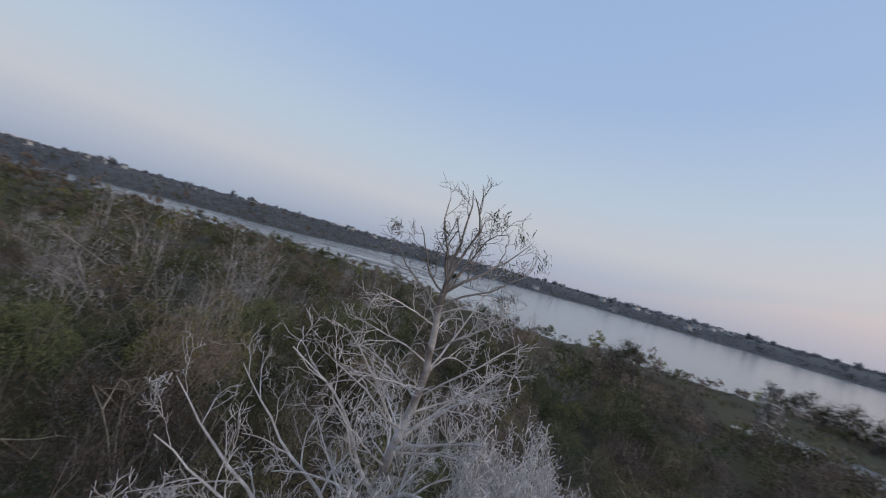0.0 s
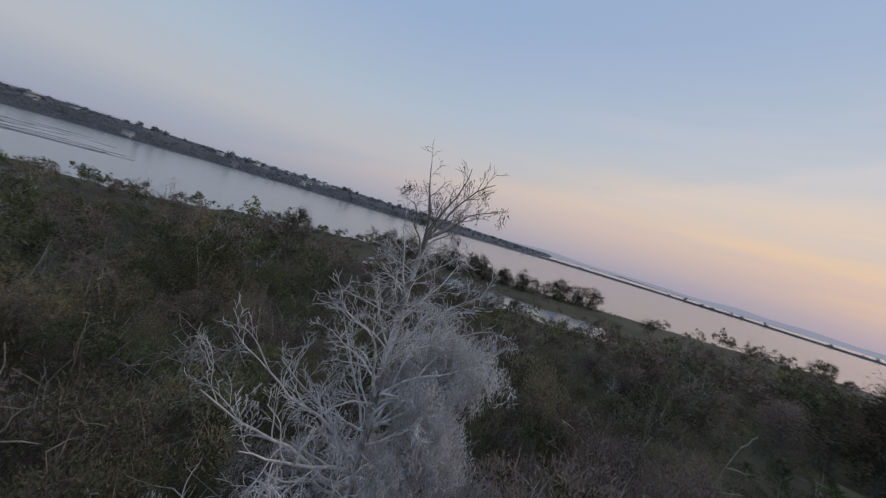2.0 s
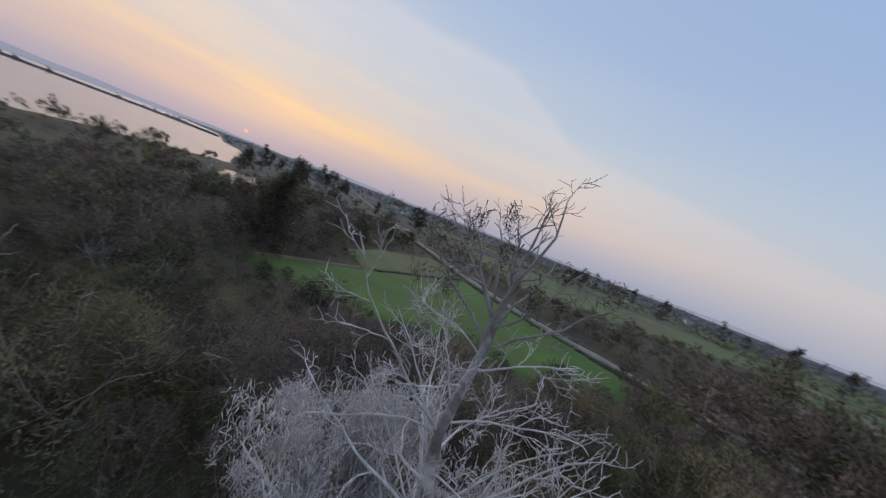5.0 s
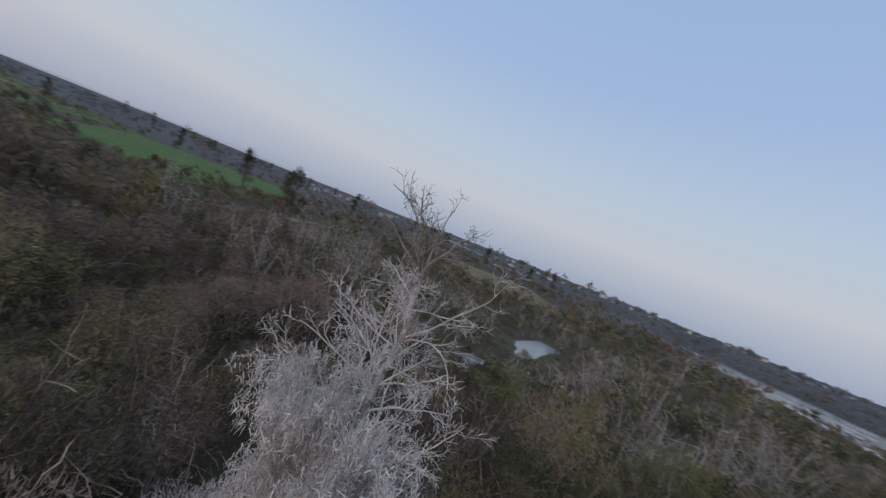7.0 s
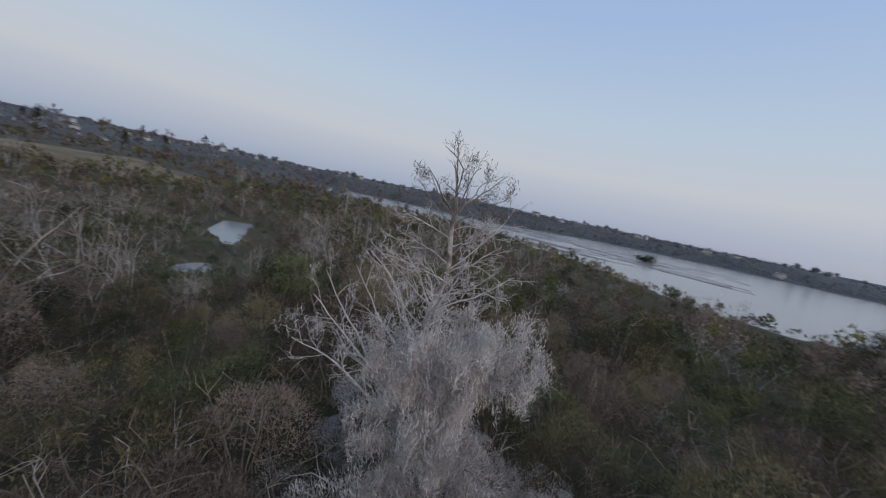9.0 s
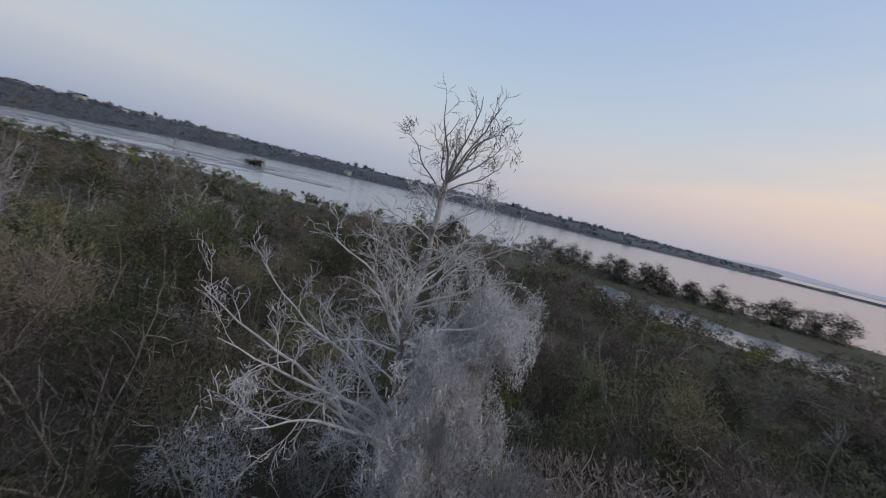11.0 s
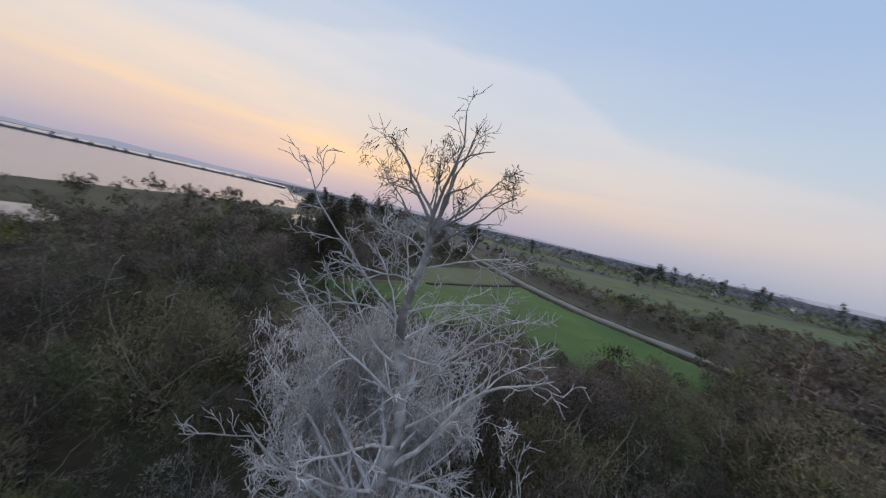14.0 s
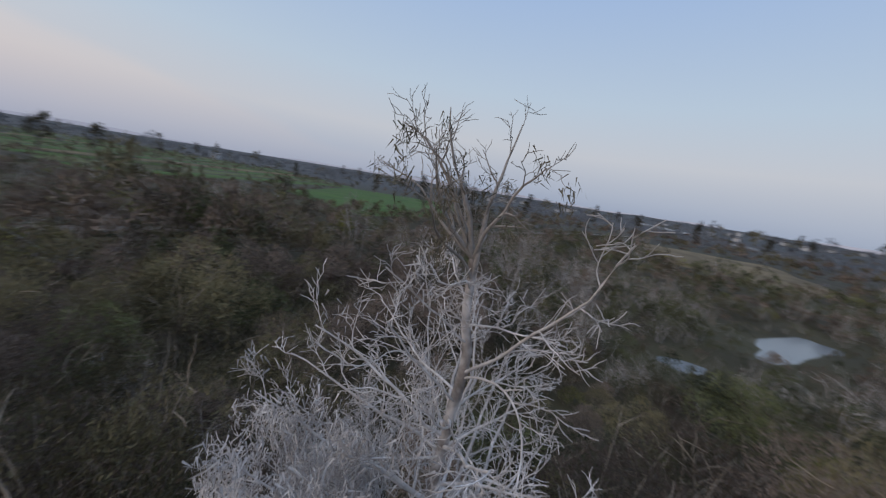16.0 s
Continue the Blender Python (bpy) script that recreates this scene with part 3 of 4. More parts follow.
def scatter(rng, r0, r1, gap):
    """Jittered places on land that is open scrub."""
    n = int(2 * r1 / gap) + 1
    X, Y = np.meshgrid(np.arange(n) * gap - r1, np.arange(n) * gap - r1, indexing="ij")
    P = np.stack([X.ravel(), Y.ravel()], 1) + rng.uniform(-0.45, 0.45, (n * n, 2)) * gap
    r = np.hypot(*P.T)
    P = P[(r >= r0) & (r < r1)]
    ok = (water_depth(P) < -0.5) & (along(P, ROAD) > 5.5)
    for poly in (FIELD_A, FIELD_B, FIELD_C, FIELD_D, *STRIPS):
        ok &= inside(P, poly) < -1.5
    ok &= inside(P, DRY_BANK) < 2
    ok &= (inside(P, BARE_BANK) < 0) | (rng.random(len(P)) < 0.28)
    return P[ok]


def bush_size(P):
    """Scale of a bush: lower by the lake, taller to the south."""
    r = np.hypot(*P.T)
    south = step(-P[:, 1], -5, 25)
    shore = 0.5 + 0.5 * np.where(P[:, 0] < -20, step(-water_depth(P), 1, 12), step(-water_depth(P), 1, 14))
    crop = 0.42 + 0.12 * step(-P[:, 0], -24, -8) + (0.58 - 0.12 * step(-P[:, 0], -24, -8)) * step(-np.maximum(inside(P, FIELD_A), inside(P, FIELD_B)), 1, 17)
    lane = 0.5 + 0.5 * step(along(P, ROAD), 5, 16)
    lane = lane + 0.9 * np.exp(-((P[:, 0] + 24) ** 2 / 600 + (P[:, 1] + 50) ** 2 / 110)) + 0.9 * np.exp(-((P[:, 0] - 58) ** 2 / 200 + (P[:, 1] + 48) ** 2 / 700))
    return (0.95 + 0.22 * south + 0.22 * wave(P, 11, 2)) * np.where(r < 7, 0.85, 1.0) * shore * crop * lane * (1 - 0.3 * step(r, 30, 80)) * (1 - 0.35 * step(-P[:, 1] - 0.35 * P[:, 0], 80, 110)) * (1 - 0.6 * np.exp(-np.maximum(-inside(P, LAGOON), 0) / 7)) * (1 - 0.5 * np.exp(-np.maximum(-np.maximum(inside(P, POND), inside(P, POND_B)), 0) / 5))


rng = np.random.default_rng(7)
spots = scatter(rng, 1.6, 36, 2.75)
spots = spots[np.argsort(np.hypot(*spots.T))]
zs, ss = ground_height(spots), bush_size(spots)
for i, ((x, y), z, s) in enumerate(zip(spots[:300], zs, ss)):
    kind = grow_kind(rng, x, y, math.hypot(x, y))
    s = min(s, 0.75) if kind in ("bare", "ghost") else s
    plant(kind, i, x, y, z - 0.1, s * rng.choice([0.62, 0.85, 1.1, 1.35, 1.65]) * rng.uniform(0.9, 1.1), rng.uniform(0, 6.28), rng.uniform(0.8, 1.2))
for i, (x, y, s) in enumerate(((1.0, -2.6, 1.3), (2.6, -1.6, 1.35), (-0.6, -3.8, 1.1), (3.4, -3.3, 1.3), (1.9, -4.6, 1.05), (3.3, 0.6, 0.95), (0.4, -5.6, 0.9), (3.0, 2.9, 0.9), (4.6, 1.9, 0.85), (1.9, 4.0, 0.8), (4.9, 4.0, 0.8))):
    plant("ash", i, x, y, 0.2, s, i * 1.3, 1.2)
plant("pale", 0, -0.2, -10.9, 0.2, 1.15, 0.4, 1.35)
plant("lime", 0, 11.0, 6.0, 0.2, 0.85, 1.0)
plant("lime", 1, 9.6, 4.4, 0.2, 0.8, 2.0)
plant("bare", 0, -3.9, -7.1, 0.2, 1.25, 0.3, 1.1)
plant("bare", 1, 1.6, 11.6, 0.2, 1.3, 1.9, 1.15)


def lite(kind, seed, blades, length, width, wood_too):
    length, width = (length * 0.6, width * 0.4) if kind == "ghost" else (length, width)
    wood, crown = bush(seed, 3.4, 2.0, blades, length, width, stems=6 if kind == "ghost" else 4 if wood_too else 2, sides=3, twigs=4 if kind == "ghost" else 0, lobes=10 if wood_too else 8)
    return wood.out() if wood_too else Bag().out(), crown.out()


def thicket(name, label, P, kinds, blades, length, width, wood_too, rng, scale=1.0):
    """Many far bushes joined, one object for each kind and matter."""
    z, s = ground_height(P), bush_size(P) * scale
    if not wood_too:
        kinds = [k + "_far" if k in ("olive", "brown", "moss") else k for k in kinds]
    for kind in sorted(set(kinds)):
        idx = [i for i, k in enumerate(kinds) if k == kind]
        few = 0.45 if kind == "ghost" else 1
        T = [lite(kind, 900 + v, int(blades * few), length, width, wood_too or kind == "ghost") for v in range(4)]
        bags = Bag(), Bag()
        for i in idx:
            a, k = rng.uniform(0, 6.28), s[i] * rng.choice([0.65, 0.95, 1.3, 1.75]) * (1.45 if kind == "ghost" else 1) * rng.uniform(0.9, 1.1)
            R = np.array([[math.cos(a), -math.sin(a), 0], [math.sin(a), math.cos(a), 0], [0, 0, rng.uniform(0.8, 1.3)]]) * k
            for bag, (V, F) in zip(bags, T[i % 4]):
                if len(V):
                    bag.add(V @ R.T + [P[i, 0], P[i, 1], z[i] - 0.1], F)
        for bag, material in zip(bags, (KINDS[kind][1], KINDS[kind][0])):
            if bag.n:
                tagged(part(name, *bag.out(), material), KINDS[kind][4].split(" on ")[0].split(" among ")[0] + label, "scrub", kind="stuff")


rest = spots[300:]
thicket("scrub", " in a thicket", rest, [grow_kind(rng, x, y, math.hypot(x, y)) for x, y in rest], 1150, 0.2, 0.052, True, rng)
mid = scatter(rng, 36, 78, 3.1)
thicket("scrub", " in a wide thicket", mid, [grow_kind(rng, x, y, math.hypot(x, y)) for x, y in mid], 430, 0.25, 0.085, False, rng, 1.08)
lo, hi = np.min(LAGOON, 0), np.max(LAGOON, 0)
# low growth that fills the ground between the bushes
under = scatter(rng, 1.0, 40, 1.75)
thicket("undergrowth", " between taller bushes", under, ["moss" if rng.random() < 0.25 else "olive" if rng.random() < 0.45 else "brown" for _ in under], 150, 0.3, 0.075, False, rng, 0.52)
under = scatter(rng, 40, 120, 3.6)
under = under[(inside(under, BARE_BANK) < 0) | (rng.random(len(under)) < 0.5)]
thicket("undergrowth", " on rough ground", under, ["olive" if rng.random() < 0.6 else "brown" for _ in under], 46, 0.42, 0.14, False, rng, 0.5)
reeds = lo + rng.uniform(0, 1, (420, 2)) * (hi - lo)
reeds = reeds[(inside(reeds, LAGOON) > -0.5) & (inside(reeds, LAGOON) < 2.2)][:52]
thicket("scrub", " growing in a shallow pool", reeds, ["moss" if rng.random() < 0.6 else "brown" for _ in reeds], 240, 0.3, 0.12, False, rng, 3.4)
# low tussocks on the wet ground round the ponds
marsh = np.stack([rng.uniform(-84, -22, 2600), rng.uniform(-6, 52, 2600)], 1)
d = np.maximum(inside(marsh, POND), inside(marsh, POND_B))
marsh = marsh[(d < -0.3) & (d > -13) & (water_depth(marsh) < -0.1)]
thicket("tussocks", " on wet ground by the ponds", marsh, ["moss" if rng.random() < 0.55 else "olive" if rng.random() < 0.7 else "brown" for _ in marsh], 150, 0.36, 0.1, False, rng, 0.42)
snags = marsh[rng.random(len(marsh)) < 0.05]
thicket("snags", " on wet ground by the ponds", snags, ["ghost" for _ in snags], 420, 0.3, 0.1, True, rng, 0.8)
far = scatter(rng, 78, 165, 3.9)
thicket("far_scrub", " far off", far, [grow_kind(rng, x, y, math.hypot(x, y)) for x, y in far], 150, 0.44, 0.18, False, rng, 1.15)
edge = scatter(rng, 165, 520, 9)
edge = edge[rng.random(len(edge)) < np.where(edge[:, 1] < -90, 0.3, np.where(edge[:, 0] < -90, 1.0, 0.6))]
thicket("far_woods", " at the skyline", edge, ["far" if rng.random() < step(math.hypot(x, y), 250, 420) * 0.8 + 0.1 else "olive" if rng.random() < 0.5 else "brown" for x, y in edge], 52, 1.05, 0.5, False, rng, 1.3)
rows = []
for poly in STRIPS + [FIELD_C, FIELD_D]:
    Q = np.array(poly + poly[:1], float)
    for p, q in zip(Q[:-1], Q[1:]):
        n = int(np.hypot(*(q - p)) / 2.6)
        rows.append(p + (q - p) * rng.uniform(0, 1, (n, 1)) + rng.normal(0, 1.6, (n, 2)))
rows = np.concatenate(rows)
rows = rows[(along(rows, ROAD) > 6) & (wave(rows, 23, 5) > -0.25) & (water_depth(rows) < -2)]
thicket("far_scrub", " in hedgerows between fields", rows, ["olive" if rng.random() < 0.6 else "brown" for _ in rows], 26, 0.8, 0.42, False, rng, 1.0)
t = rng.uniform(2.6, 7.6, 330)
way = np.array(ROAD, float)
k = t.astype(int)
d = way[k + 1] - way[k]
d /= np.hypot(*d.T)[:, None]
edge_row = way[k] + (way[k + 1] - way[k]) * (t - k)[:, None] + np.stack([d[:, 1], -d[:, 0]], 1) * rng.normal(3.6, 0.35, (330, 1))
thicket("scrub", " along the roadside", edge_row, ["moss" if rng.random() < 0.7 else "brown" for _ in edge_row], 60, 0.4, 0.16, False, rng, 0.55)
rim = scatter(rng, 520, 1500, 38)
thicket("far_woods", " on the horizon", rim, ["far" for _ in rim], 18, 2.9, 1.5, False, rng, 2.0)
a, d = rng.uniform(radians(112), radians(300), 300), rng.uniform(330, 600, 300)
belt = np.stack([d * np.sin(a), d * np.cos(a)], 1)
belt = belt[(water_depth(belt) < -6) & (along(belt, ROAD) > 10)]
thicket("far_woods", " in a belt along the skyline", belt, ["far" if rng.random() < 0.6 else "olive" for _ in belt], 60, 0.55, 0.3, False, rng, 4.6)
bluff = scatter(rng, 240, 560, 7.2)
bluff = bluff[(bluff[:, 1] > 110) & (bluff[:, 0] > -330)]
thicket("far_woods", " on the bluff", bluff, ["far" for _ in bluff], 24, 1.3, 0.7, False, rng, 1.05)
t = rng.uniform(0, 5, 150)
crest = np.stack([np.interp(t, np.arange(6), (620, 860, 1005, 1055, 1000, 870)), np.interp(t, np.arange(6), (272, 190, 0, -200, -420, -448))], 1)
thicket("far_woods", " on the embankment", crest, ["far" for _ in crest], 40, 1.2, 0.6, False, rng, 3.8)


# ---- the dead tree ----
def limb_bag(rng, p, r0, r1, level, wood, ends, density, most=1.3, thinnest=0.008, curl=0.16):
    """A limb along p with its fans of branches and twigs."""
    n = len(p)
    wood.tube(p, np.linspace(r0, r1, n), 7 if level == 0 else 5 if level == 1 else 3)
    ends.append((p[-1], p[-1] - p[-2], level))
    if level >= 3:
        return
    L = np.linalg.norm(np.diff(p, axis=0), axis=1).sum()
    for j in range(density[level]):
        u = (j + rng.uniform(0.2, 1.0)) / density[level] * 0.78 + 0.2
        i = min(int(u * (n - 1)), n - 2)
        q = p[i] + (p[i + 1] - p[i]) * (u * (n - 1) - i)
        t = p[i + 1] - p[i]
        t /= np.linalg.norm(t)
        d = rng.normal(0, 1, 3) * [1, 1, 0.7]
        d -= t * (d @ t)
        d /= np.linalg.norm(d)
        d = t * 0.8 + d * rng.uniform(0.45, 0.95) + np.array([0, 0, 0.12])
        l = L * rng.uniform(0.32, 0.6) * (1.15 - 0.7 * u)
        rr = (r0 + (r1 - r0) * u) * rng.uniform(0.5, 0.75)
        l = min(l, most)
        c = bent(rng, q, d, max(l, 0.22), 8 if level == 0 else 6 if level == 1 else 4, curl, -0.012 if level else 0.01)
        limb_bag(rng, c, max(rr, thinnest), max(rr * 0.35, thinnest * 0.65), level + 1, wood, ends, density, most * 0.62, thinnest, curl)


def dead_tree():
    rng = np.random.default_rng(21)
    tree = tagged(new("dead_tree"), "tall bare tree whitened by bird droppings, standing in scrub", "tree")
    bag = Bag()
    axis = np.array([(0, 0, -0.4), (0.05, 0.02, 1.5), (0.12, -0.08, 4), (0.02, -0.15, 6.5), (-0.05, 0.0, 9), (0.06, 0.06, 11.2), (0.05, -0.1, 13.1)])
    t = np.linspace(0, 6, 31)
    line = np.stack([np.interp(t, np.arange(7), axis[:, a]) for a in range(3)], 1)
    line[1:-1, :2] += rng.normal(0, 0.02, (29, 2))
    line[:, 0] += 0.16 * np.sin(line[:, 2] * 1.25) * step(line[:, 2], 2, 5) * step(-line[:, 2], -13, -10)
    line[:, 1] += 0.14 * np.sin(line[:, 2] * 1.05 + 1.4) * step(line[:, 2], 2, 5) * step(-line[:, 2], -13, -10)
    bag.tube(line, np.interp(line[:, 2], [-0.4, 0.6, 4, 9, 13.1], [0.34, 0.225, 0.165, 0.115, 0.07]), 10)
    part("trunk", *bag.out(), M_TRUNK, tree, "grey brown trunk streaked white with droppings", True)
    limbs = []
    # (start height, azimuth, reach, rise of the start, droop)
    z = 3.6
    az = 0.3
    while z < 12.9:
        reach = float(np.interp(z, [3.5, 6, 8.5, 10.3, 12, 13], [2.3, 2.5, 2.8, 2.4, 1.9, 1.5])) * rng.uniform(0.8, 1.1)
        reach *= float(np.interp(math.cos(az - radians(-50)), [-1, 0.3], [0.75, 1.0])) if z < 10 else 1.0
        limbs.append((z, az, reach, rng.uniform(0.25, 0.75), -0.035 if z < 9 else -0.015))
        az += 2.399 + rng.normal(0, 0.25)
        z += 0.36 if z < 9 else 0.3
    # the long low limb to the west, an arm below it, and a bare arm high in the north-east
    limbs = [(*l, None) for l in limbs]
    arms = [(5.0, (-5.3, 0.0, 9.7)), (5.8, (-4.1, 0.4, 10.2)), (5.4, (-4.9, -0.9, 8.9)), (5.0, (-4.2, -2.3, 7.7)), (4.6, (-3.8, -0.5, 7.7)), (8.2, (-2.8, -0.5, 11.2)),
            (9.6, (-1.9, -0.3, 11.9)), (9.4, (1.3, -2.5, 11.1)), (9.8, (1.6, -1.8, 11.9)), (9.6, (2.2, 1.2, 11.4)), (10.6, (2.0, -0.4, 12.5)),
            (7.4, (3.5, 0.0, 9.9)), (6.6, (3.7, -0.6, 8.6)), (6.8, (3.3, 1.0, 9.3)), (11.2, (1.5, 2.0, 13.9)), (7.0, (1.3, -2.2, 9.6)), (6.2, (2.3, -1.8, 8.9)), (6.6, (2.7, -1.0, 9.3)), (6.4, (-1.0, -2.3, 9.0)), (8.2, (1.7, -2.8, 10.5)), (7.8, (2.5, -2.2, 10.1)), (5.6, (-2.4, 1.6, 9.0)), (6.4, (0.6, 2.6, 9.6))]
    limbs += [(z, 0, np.linalg.norm(np.array(g) - [0, 0, z]), 0, 0, g) for z, g in arms]
    # the forked crown
    tops = [((-0.35, 0.2, 15.3), 0.045), ((0.05, -0.9, 15.4), 0.05), ((0.1, -1.7, 15.1), 0.04), ((1.6, -0.3, 14.6), 0.045), ((-1.4, -0.4, 14.0), 0.03),
            ((0.65, 0.85, 14.6), 0.04), ((-0.1, -2.1, 14.4), 0.032), ((1.9, -0.15, 14.2), 0.03), ((1.0, -0.9, 14.7), 0.032), ((-0.8, -0.9, 14.4), 0.028)]
    for z, az, reach, rise, droop, goal in limbs:
        k = min(int((z + 0.4) / 13.5 * 30), 29)
        start = line[k] * [1, 1, 0] + [0, 0, z]
        p = bent(rng, start, (math.cos(az), math.sin(az), rise), reach * 1.08, 12, 0.11, droop)
        if goal:
            way = np.array(goal) - start
            p = bent(rng, start, way, np.linalg.norm(way) * 1.03, 12, 0.1)
            p += np.linspace(0, 1, 13)[:, None] ** 1.3 * (np.array(goal) - p[-1])
        wood, ends = Bag(), []
        r0 = (0.02 + 0.0085 * reach) * (0.7 if z > 10.3 else 1)
        high = z > 9
        limb_bag(rng, p, r0 * (0.8 if high else 1), 0.011, 0, wood, ends, (6, 4, 2) if high else (7, 5, 3), 1.0 if high else 1.4)
        limb = part("limb", *wood.out(), M_GUANO, tree)
        sprays(rng, limb, ends, z, az)
    for (x, y, zz), r in tops:
        base = line[-1 - rng.integers(0, 2)]
        way = np.array([x, y, zz]) - base
        p = bent(rng, base, way + rng.normal(0, 0.25, 3), np.linalg.norm(way) * 1.05, 8, 0.2)
        p += np.linspace(0, 1, 9)[:, None] ** 1.5 * (np.array([x, y, zz]) - p[-1])
        wood, ends = Bag(), []
        limb_bag(rng, p, r, 0.009, 0, wood, ends, (4, 3, 2), 0.62, 0.006, 0.17)
        limb = part("limb", *wood.out(), M_CREST, tree, "grey upright limb of the crown")
        tufts(rng, limb, ends)
    return tree


def sprays(rng, limb, ends, z, az):
    """Hanging leaf sprays coated white, thick on the south and east of the lower tree."""
    bag = Bag()
    for c, d, level in ends:
        if level < 2:
            continue
        side = math.cos(math.atan2(c[1], c[0]) - radians(-48))
        chance = np.interp(side, [-1.0, 0.0, 0.5, 1.0], [0.0, 0.03, 0.5, 0.85]) * np.interp(c[2], [3, 6.8, 9.2, 10.7], [0.9, 0.8, 0.5, 0.03])
        if rng.random() > chance:
            continue
        # a bunch that hangs from the twig: round above, thinning below
        for _ in range(2):
            n = rng.integers(17, 30)
            down = rng.uniform(0, 1, n) ** 1.2 * rng.uniform(0.4, 1.0)
            wide = 0.1 * (1.15 - down)[:, None]
            pts = c + rng.normal(0, 0.1, 3) + np.stack([d[0] * down * 0.6, d[1] * down * 0.6, 0.1 - down], 1) + rng.normal(0, 1, (n, 3)) * wide * [1, 1, 0.5]
            bag.leaves(pts, np.array([0, 0, -0.8]) + rng.normal(0, 0.5, (n, 3)), 0.22, 0.026, rng, None, True)
    if bag.n:
        tagged(part("foliage", *bag.out(), M_SPRAY, limb, "drooping leaves coated chalky white"), kind="stuff")


def tufts(rng, limb, ends):
    """The few leaf tufts still left in the crown."""
    for c, d, level in ends:
        if level < 1 or rng.random() > (0.1 if c[0] + c[1] > 0.6 else 0.03):
            continue
        bag, n = Bag(), 44
        down = rng.uniform(0, 1, n) * rng.uniform(0.2, 0.5)
        pts = c + np.stack([d[0] * down * 0.5, d[1] * down * 0.5, 0.05 - down], 1) + rng.normal(0, 0.085, (n, 3))
        bag.leaves(pts, d / (np.linalg.norm(d) + 1e-6) * 0.3 + rng.normal(0, 0.45, (n, 3)) - [0, 0, 0.7], 0.16, 0.018, rng, None, True)
        tagged(part("leaf_tuft", *bag.out(), M_TUFT, limb, "thin drooping olive brown leaf tuft"), kind="stuff")


dead_tree()


# ---- single trees farther off ----
def far_tree(x, y, h, r, kind, label, seed, slim=False, blades=1600, low=0.2):
    rng = np.random.default_rng(seed)
    ob = tagged(new("tree"), label, "tree")
    g = float(ground_height(np.array([[x, y]]))[0])
    ob.location = (x, y, g - 0.1)
    wood, crown = Bag(), Bag()
    p = bent(rng, (0, 0, -0.2), (0, 0, 1), h * 0.92, 10, 0.05)
    wood.tube(p, np.linspace(h * 0.024, h * 0.004, 11), 7)
    part("trunk", *wood.out(), M_BARK, ob)
    near = blades > 900
    lobes = 44 if near else 26 if blades > 400 else 12
    blades = int(blades * 2.2) if near else blades
    for i in range(lobes):
        u = rng.uniform(low, 1.0)
        q = p[min(int(u * 10), 10)]
        a = rng.uniform(0, 6.28)
        reach = r * (rng.uniform(0.3, 1.0)) * (math.sin(math.pi * min(u, 0.98) ** 0.8) * 0.75 + 0.25 if u > 0.2 else 0.9)
        b = bent(rng, q, (math.cos(a), math.sin(a), 0.9 if slim else 0.5), reach, 4, 0.15)
        wood = Bag()
        wood.tube(b, np.linspace(h * 0.007, h * 0.002, 5), 4)
        part("limb", *wood.out(), M_BARK, ob)
        n = blades // lobes
        s = r * rng.uniform(0.2, 0.42)
        c = b[-1] + rng.normal(0, 0.55, (n, 3)) * s * [1, 1, 1.3 if slim else 0.8]
        big = 2.3 if blades < 560 else 0.62 if near else 1.0
        crown.leaves(c, rng.normal(0, 0.8, (n, 3)) + [0, 0, 0.2], (0.06 * r + 0.24) * big, (0.018 * r + 0.07) * big, rng)
    part("crown", *crown.out(), KINDS[kind][0], ob)
    return ob


far_tree(43.5, -29, 13.6, 3.4, "dark", "big dark tree at the corner of the fields", 1, True, 5200, low=0.03)
far_tree(46.5, -26.5, 9.5, 3.4, "dark", "dark rounded tree beside a bigger one", 2, low=0.03)
far_tree(45, -36, 8.6, 3.3, "brown", "brown leafy tree by the field edge", 3, low=0.03)
far_tree(50, -33, 8.8, 3.4, "dark", "dark spreading tree behind the field corner", 13, low=0.03)
far_tree(47, -41.5, 8.2, 3.2, "brown", "rust brown tree beside the dark trees", 14, low=0.03)
far_tree(45.5, -22, 6.5, 3.0, "brown", "rust brown bushy tree at the field edge", 15, low=0.03)
far_tree(54, -42, 7.8, 3.4, "dark", "dark leafy tree beyond the field", 16, low=0.03)
for i, (x, y, h) in enumerate(((57, -50, 8), (60, -57, 7.5), (59, -66, 7), (64, -62, 9), (60, -80, 6.5), (66, -74, 8), (71, -86, 8), (78, -98, 9), (62, -91, 7), (90, -114, 10), (74, -52, 8), (82, -66, 9), (96, -84, 9))):
    far_tree(x, y, h, h * 0.45, "dark" if i % 3 else "brown", "dark leafy tree in a small wood by the fields" if i % 3 else "rust brown tree in a small wood by the fields", 20 + i, blades=1300, low=0.03)
far_tree(-142, -71, 18.0, 3.6, "dark", "tall dark pointed tree beyond the road", 4, True, 3600)
far_tree(-116, -44, 17.5, 3.2, "dark", "tall dark slim tree beside the road", 5, True, 3600)
far_tree(-112, -39, 9.0, 2.2, "dark", "dark slim tree beside a taller one", 6, True, 2400)
far_tree(31.7, 45.5, 9.7, 3.0, "dark", "dark tree standing above the lakeside scrub", 7)
far_tree(47.4, 38.7, 9.6, 1.7, "ghost", "thin pale half bare tree in lakeside scrub", 17, True, 500)
far_tree(108, -8, 4.6, 3.2, "dark", "round dark bush on the bare spit", 8, blades=700)
far_tree(111, -30, 8.0, 2.2, "dark", "thin open tree on the bank", 9, True, 620)
far_tree(153, -55, 7.6, 3.0, "dark", "small dark tree by the far bank", 10, blades=620)
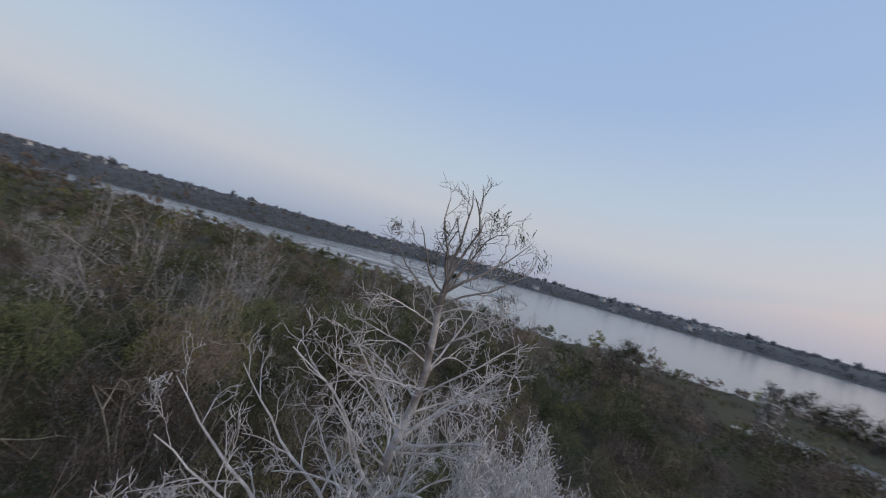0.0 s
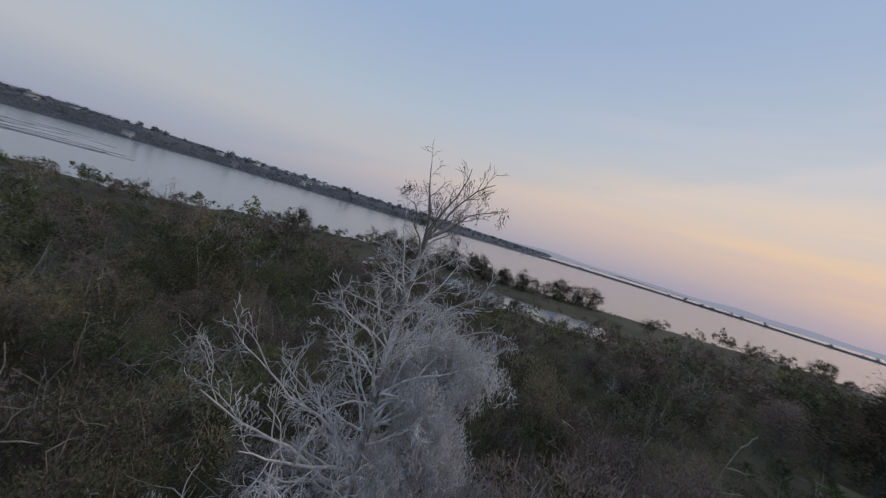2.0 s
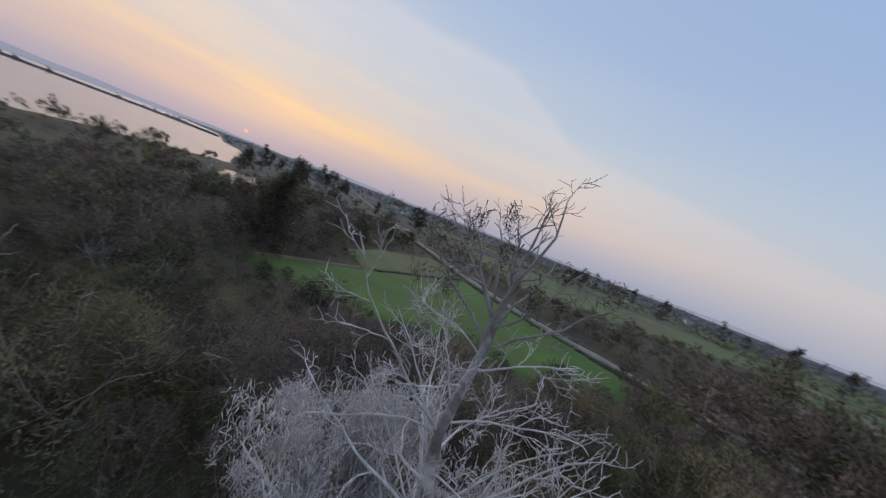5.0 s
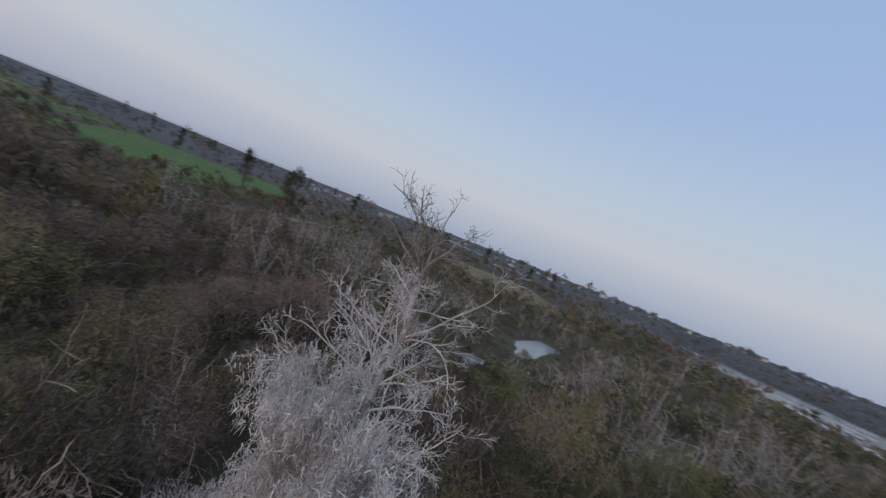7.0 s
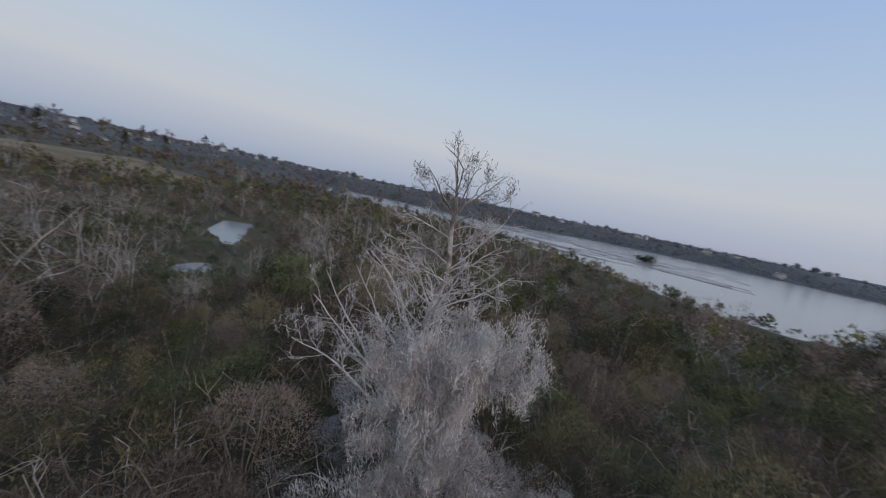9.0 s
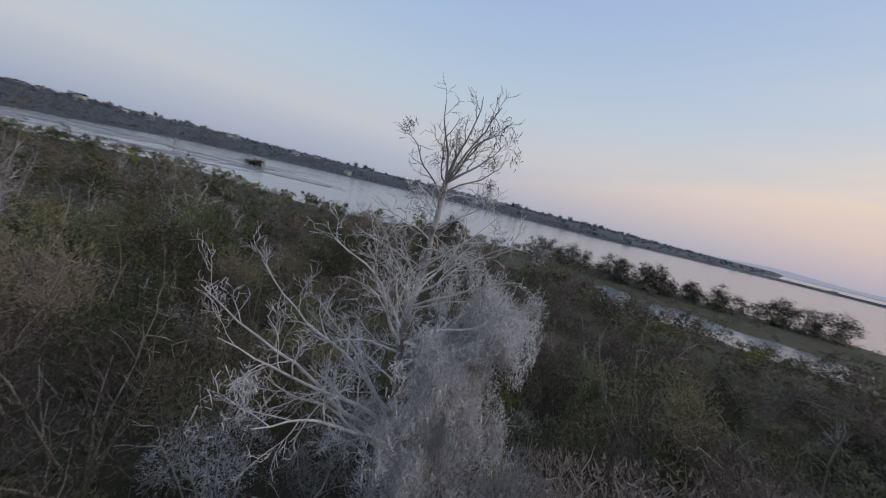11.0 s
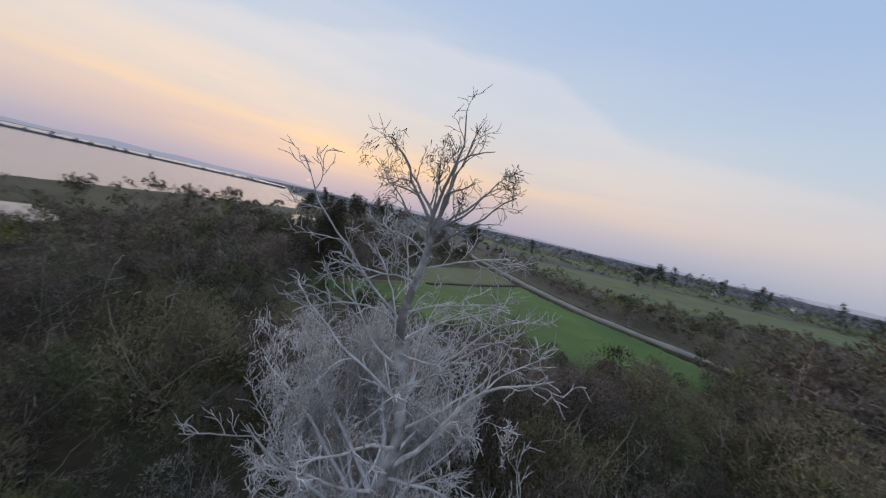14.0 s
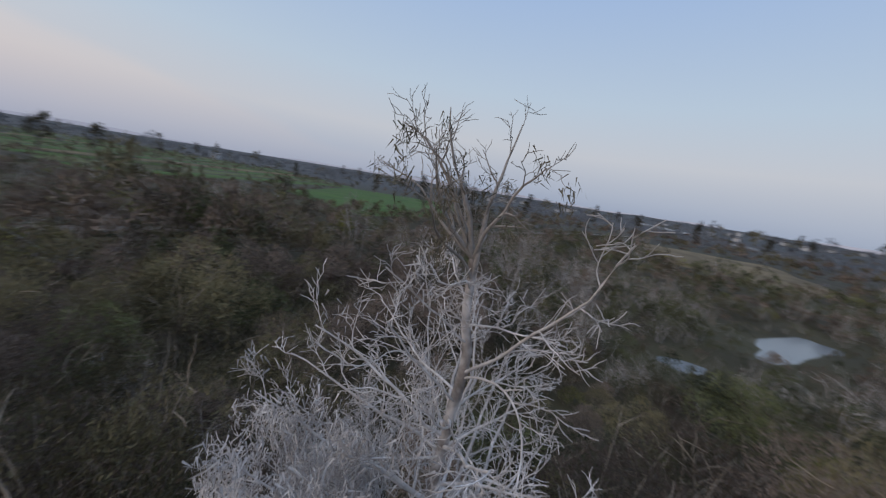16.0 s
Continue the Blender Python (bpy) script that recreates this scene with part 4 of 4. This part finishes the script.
far_tree(160, -60, 7.0, 3.2, "dark", "small dark tree by the far bank", 18, blades=620)
far_tree(-35, -62.5, 8.2, 3.2, "dark", "dark rounded tree among far fields", 11, blades=1000)
far_tree(-58, -58, 6.5, 2.2, "dark", "dark pointed field tree by the road", 12, True, blades=800)
far_tree(-89, -98, 9.5, 3.2, "dark", "dark field tree among green strips", 19, blades=800)
rng = np.random.default_rng(31)
for i in range(52):
    u = (i - 14) / 37
    x, y = 86 + 36 * max(u, 0) + rng.normal(0, 1.5), 45 - (36 if u > 0 else 82) * u + rng.normal(0, 1.5)
    if abs(u - 0.6) > 0.07:
        far_tree(x, y, rng.uniform(3.2, 8.0), rng.uniform(2.2, 3.6), "dark", "dark waterside tree on a narrow spit", 50 + i, blades=860, low=0.0)
far_tree(14, 231, 4.0, 6.0, "dark", "low dark shrub islet in the lake", 80, blades=500)
for i in range(80):
    a = radians(rng.uniform(120, 150) if i < 28 else rng.uniform(118, 300))
    d = rng.uniform(150, 320) if i < 28 else rng.uniform(230, 620)
    x, y = d * math.sin(a), d * math.cos(a)
    if water_depth(np.array([[x, y]]))[0] < -5 and along(np.array([[x, y]]), ROAD)[0] > 6:
        far_tree(x, y, rng.uniform(9, 19.5) if i < 28 else rng.uniform(12, 21), rng.uniform(2.6, 5), "dark", "dark tree standing out at the skyline", 100 + i, rng.random() < 0.5, 540)


# ---- far fields, mud bars and houses ----
rng = np.random.default_rng(41)
for i, poly in enumerate(STRIPS):
    k = (0, 1, 0, 2, 0, 1)[i % 6]
    sheet("field", poly, (M_FIELD, M_FIELD2, M_TAN)[k], ("long green crop strip among far fields", "pale green crop strip among far fields", "dry fallow strip among far fields")[k], "field", 6.5)

M_MUD = mat("wet_mud", (0.10, 0.09, 0.08), (0.20, 0.18, 0.165), 0.45, 0.1, 1.5)
for i in range(150):
    a = radians(rng.uniform(-62, 12))
    d = rng.uniform(165, 290)
    x, y = d * math.sin(a), d * math.cos(a)
    if water_depth(np.array([[x, y]]))[0] < 4:
        continue
    L, th = rng.uniform(6, 26), -a + rng.normal(0, 0.35)
    u = np.linspace(-1, 1, 13)
    cx, cy = x + u * L * math.cos(th), y + u * L * math.sin(th) + np.sin(u * 4 + i) * 1.2
    hw = (1 - u ** 2) * rng.uniform(0.6, 1.9) * (1 + 0.4 * np.sin(u * 9 + i)) + 0.05
    V = np.concatenate([np.c_[cx, cy + hw, np.full(13, -0.06)], np.c_[cx, cy, np.full(13, 0.14)], np.c_[cx, cy - hw, np.full(13, -0.06)]])
    k = np.arange(12)
    F = np.concatenate([np.stack([k, k + 13, k + 14, k + 1], 1), np.stack([k + 13, k + 26, k + 27, k + 14], 1)])
    tagged(part("mud_bar", V, F, M_MUD, smooth=True), "low grey mud bar in shallow water", "mud bar", kind="structure")

M_ROOF = mat("grey_roofs", (0.16, 0.15, 0.15), (0.36, 0.34, 0.33), 0.8, 0.3, 3.0, vary=0.5)


def house(x, y, w, d, h, turn):
    ob = tagged(new("house"), "small pale house far off among trees", "house", "far houses")
    ob.matrix_world = pose(x, y, float(ground_height(np.array([[x, y]]))[0]) - 0.3, 0, 0, turn)
    V = np.array([(sx * w / 2, sy * d / 2, z) for z in (0, h) for sx, sy in ((-1, -1), (1, -1), (1, 1), (-1, 1))])
    part("wall", V, [(0, 1, 5, 4), (1, 2, 6, 5), (2, 3, 7, 6), (3, 0, 4, 7), (4, 5, 6, 7)], M_WHITE, ob)
    e = 0.5
    R = np.array([(-w / 2 - e, -d / 2 - e, h + 0.02), (w / 2 + e, -d / 2 - e, h + 0.02), (w / 2 + e, d / 2 + e, h + 0.02), (-w / 2 - e, d / 2 + e, h + 0.02),
                  (-w / 2 - e, 0, h + d * 0.28), (w / 2 + e, 0, h + d * 0.28)])
    part("roof", R, [(0, 1, 5, 4), (2, 3, 4, 5), (3, 0, 4, 4), (1, 2, 5, 5), (0, 3, 2, 1)][:2] + [(0, 3, 2, 1)], M_ROOF, ob)


for i in range(120):
    a = radians(rng.uniform(-110, 42) if i < 112 else rng.uniform(140, 240))
    d = rng.uniform(480, 980) if i < 112 else rng.uniform(380, 600)
    x, y = d * math.sin(a), d * math.cos(a)
    if water_depth(np.array([[x, y]]))[0] < -8:
        house(x, y, rng.uniform(5, 10), rng.uniform(4.5, 7), rng.uniform(2.8, 6.5) if i < 112 else rng.uniform(4.5, 7), rng.uniform(0, 180))
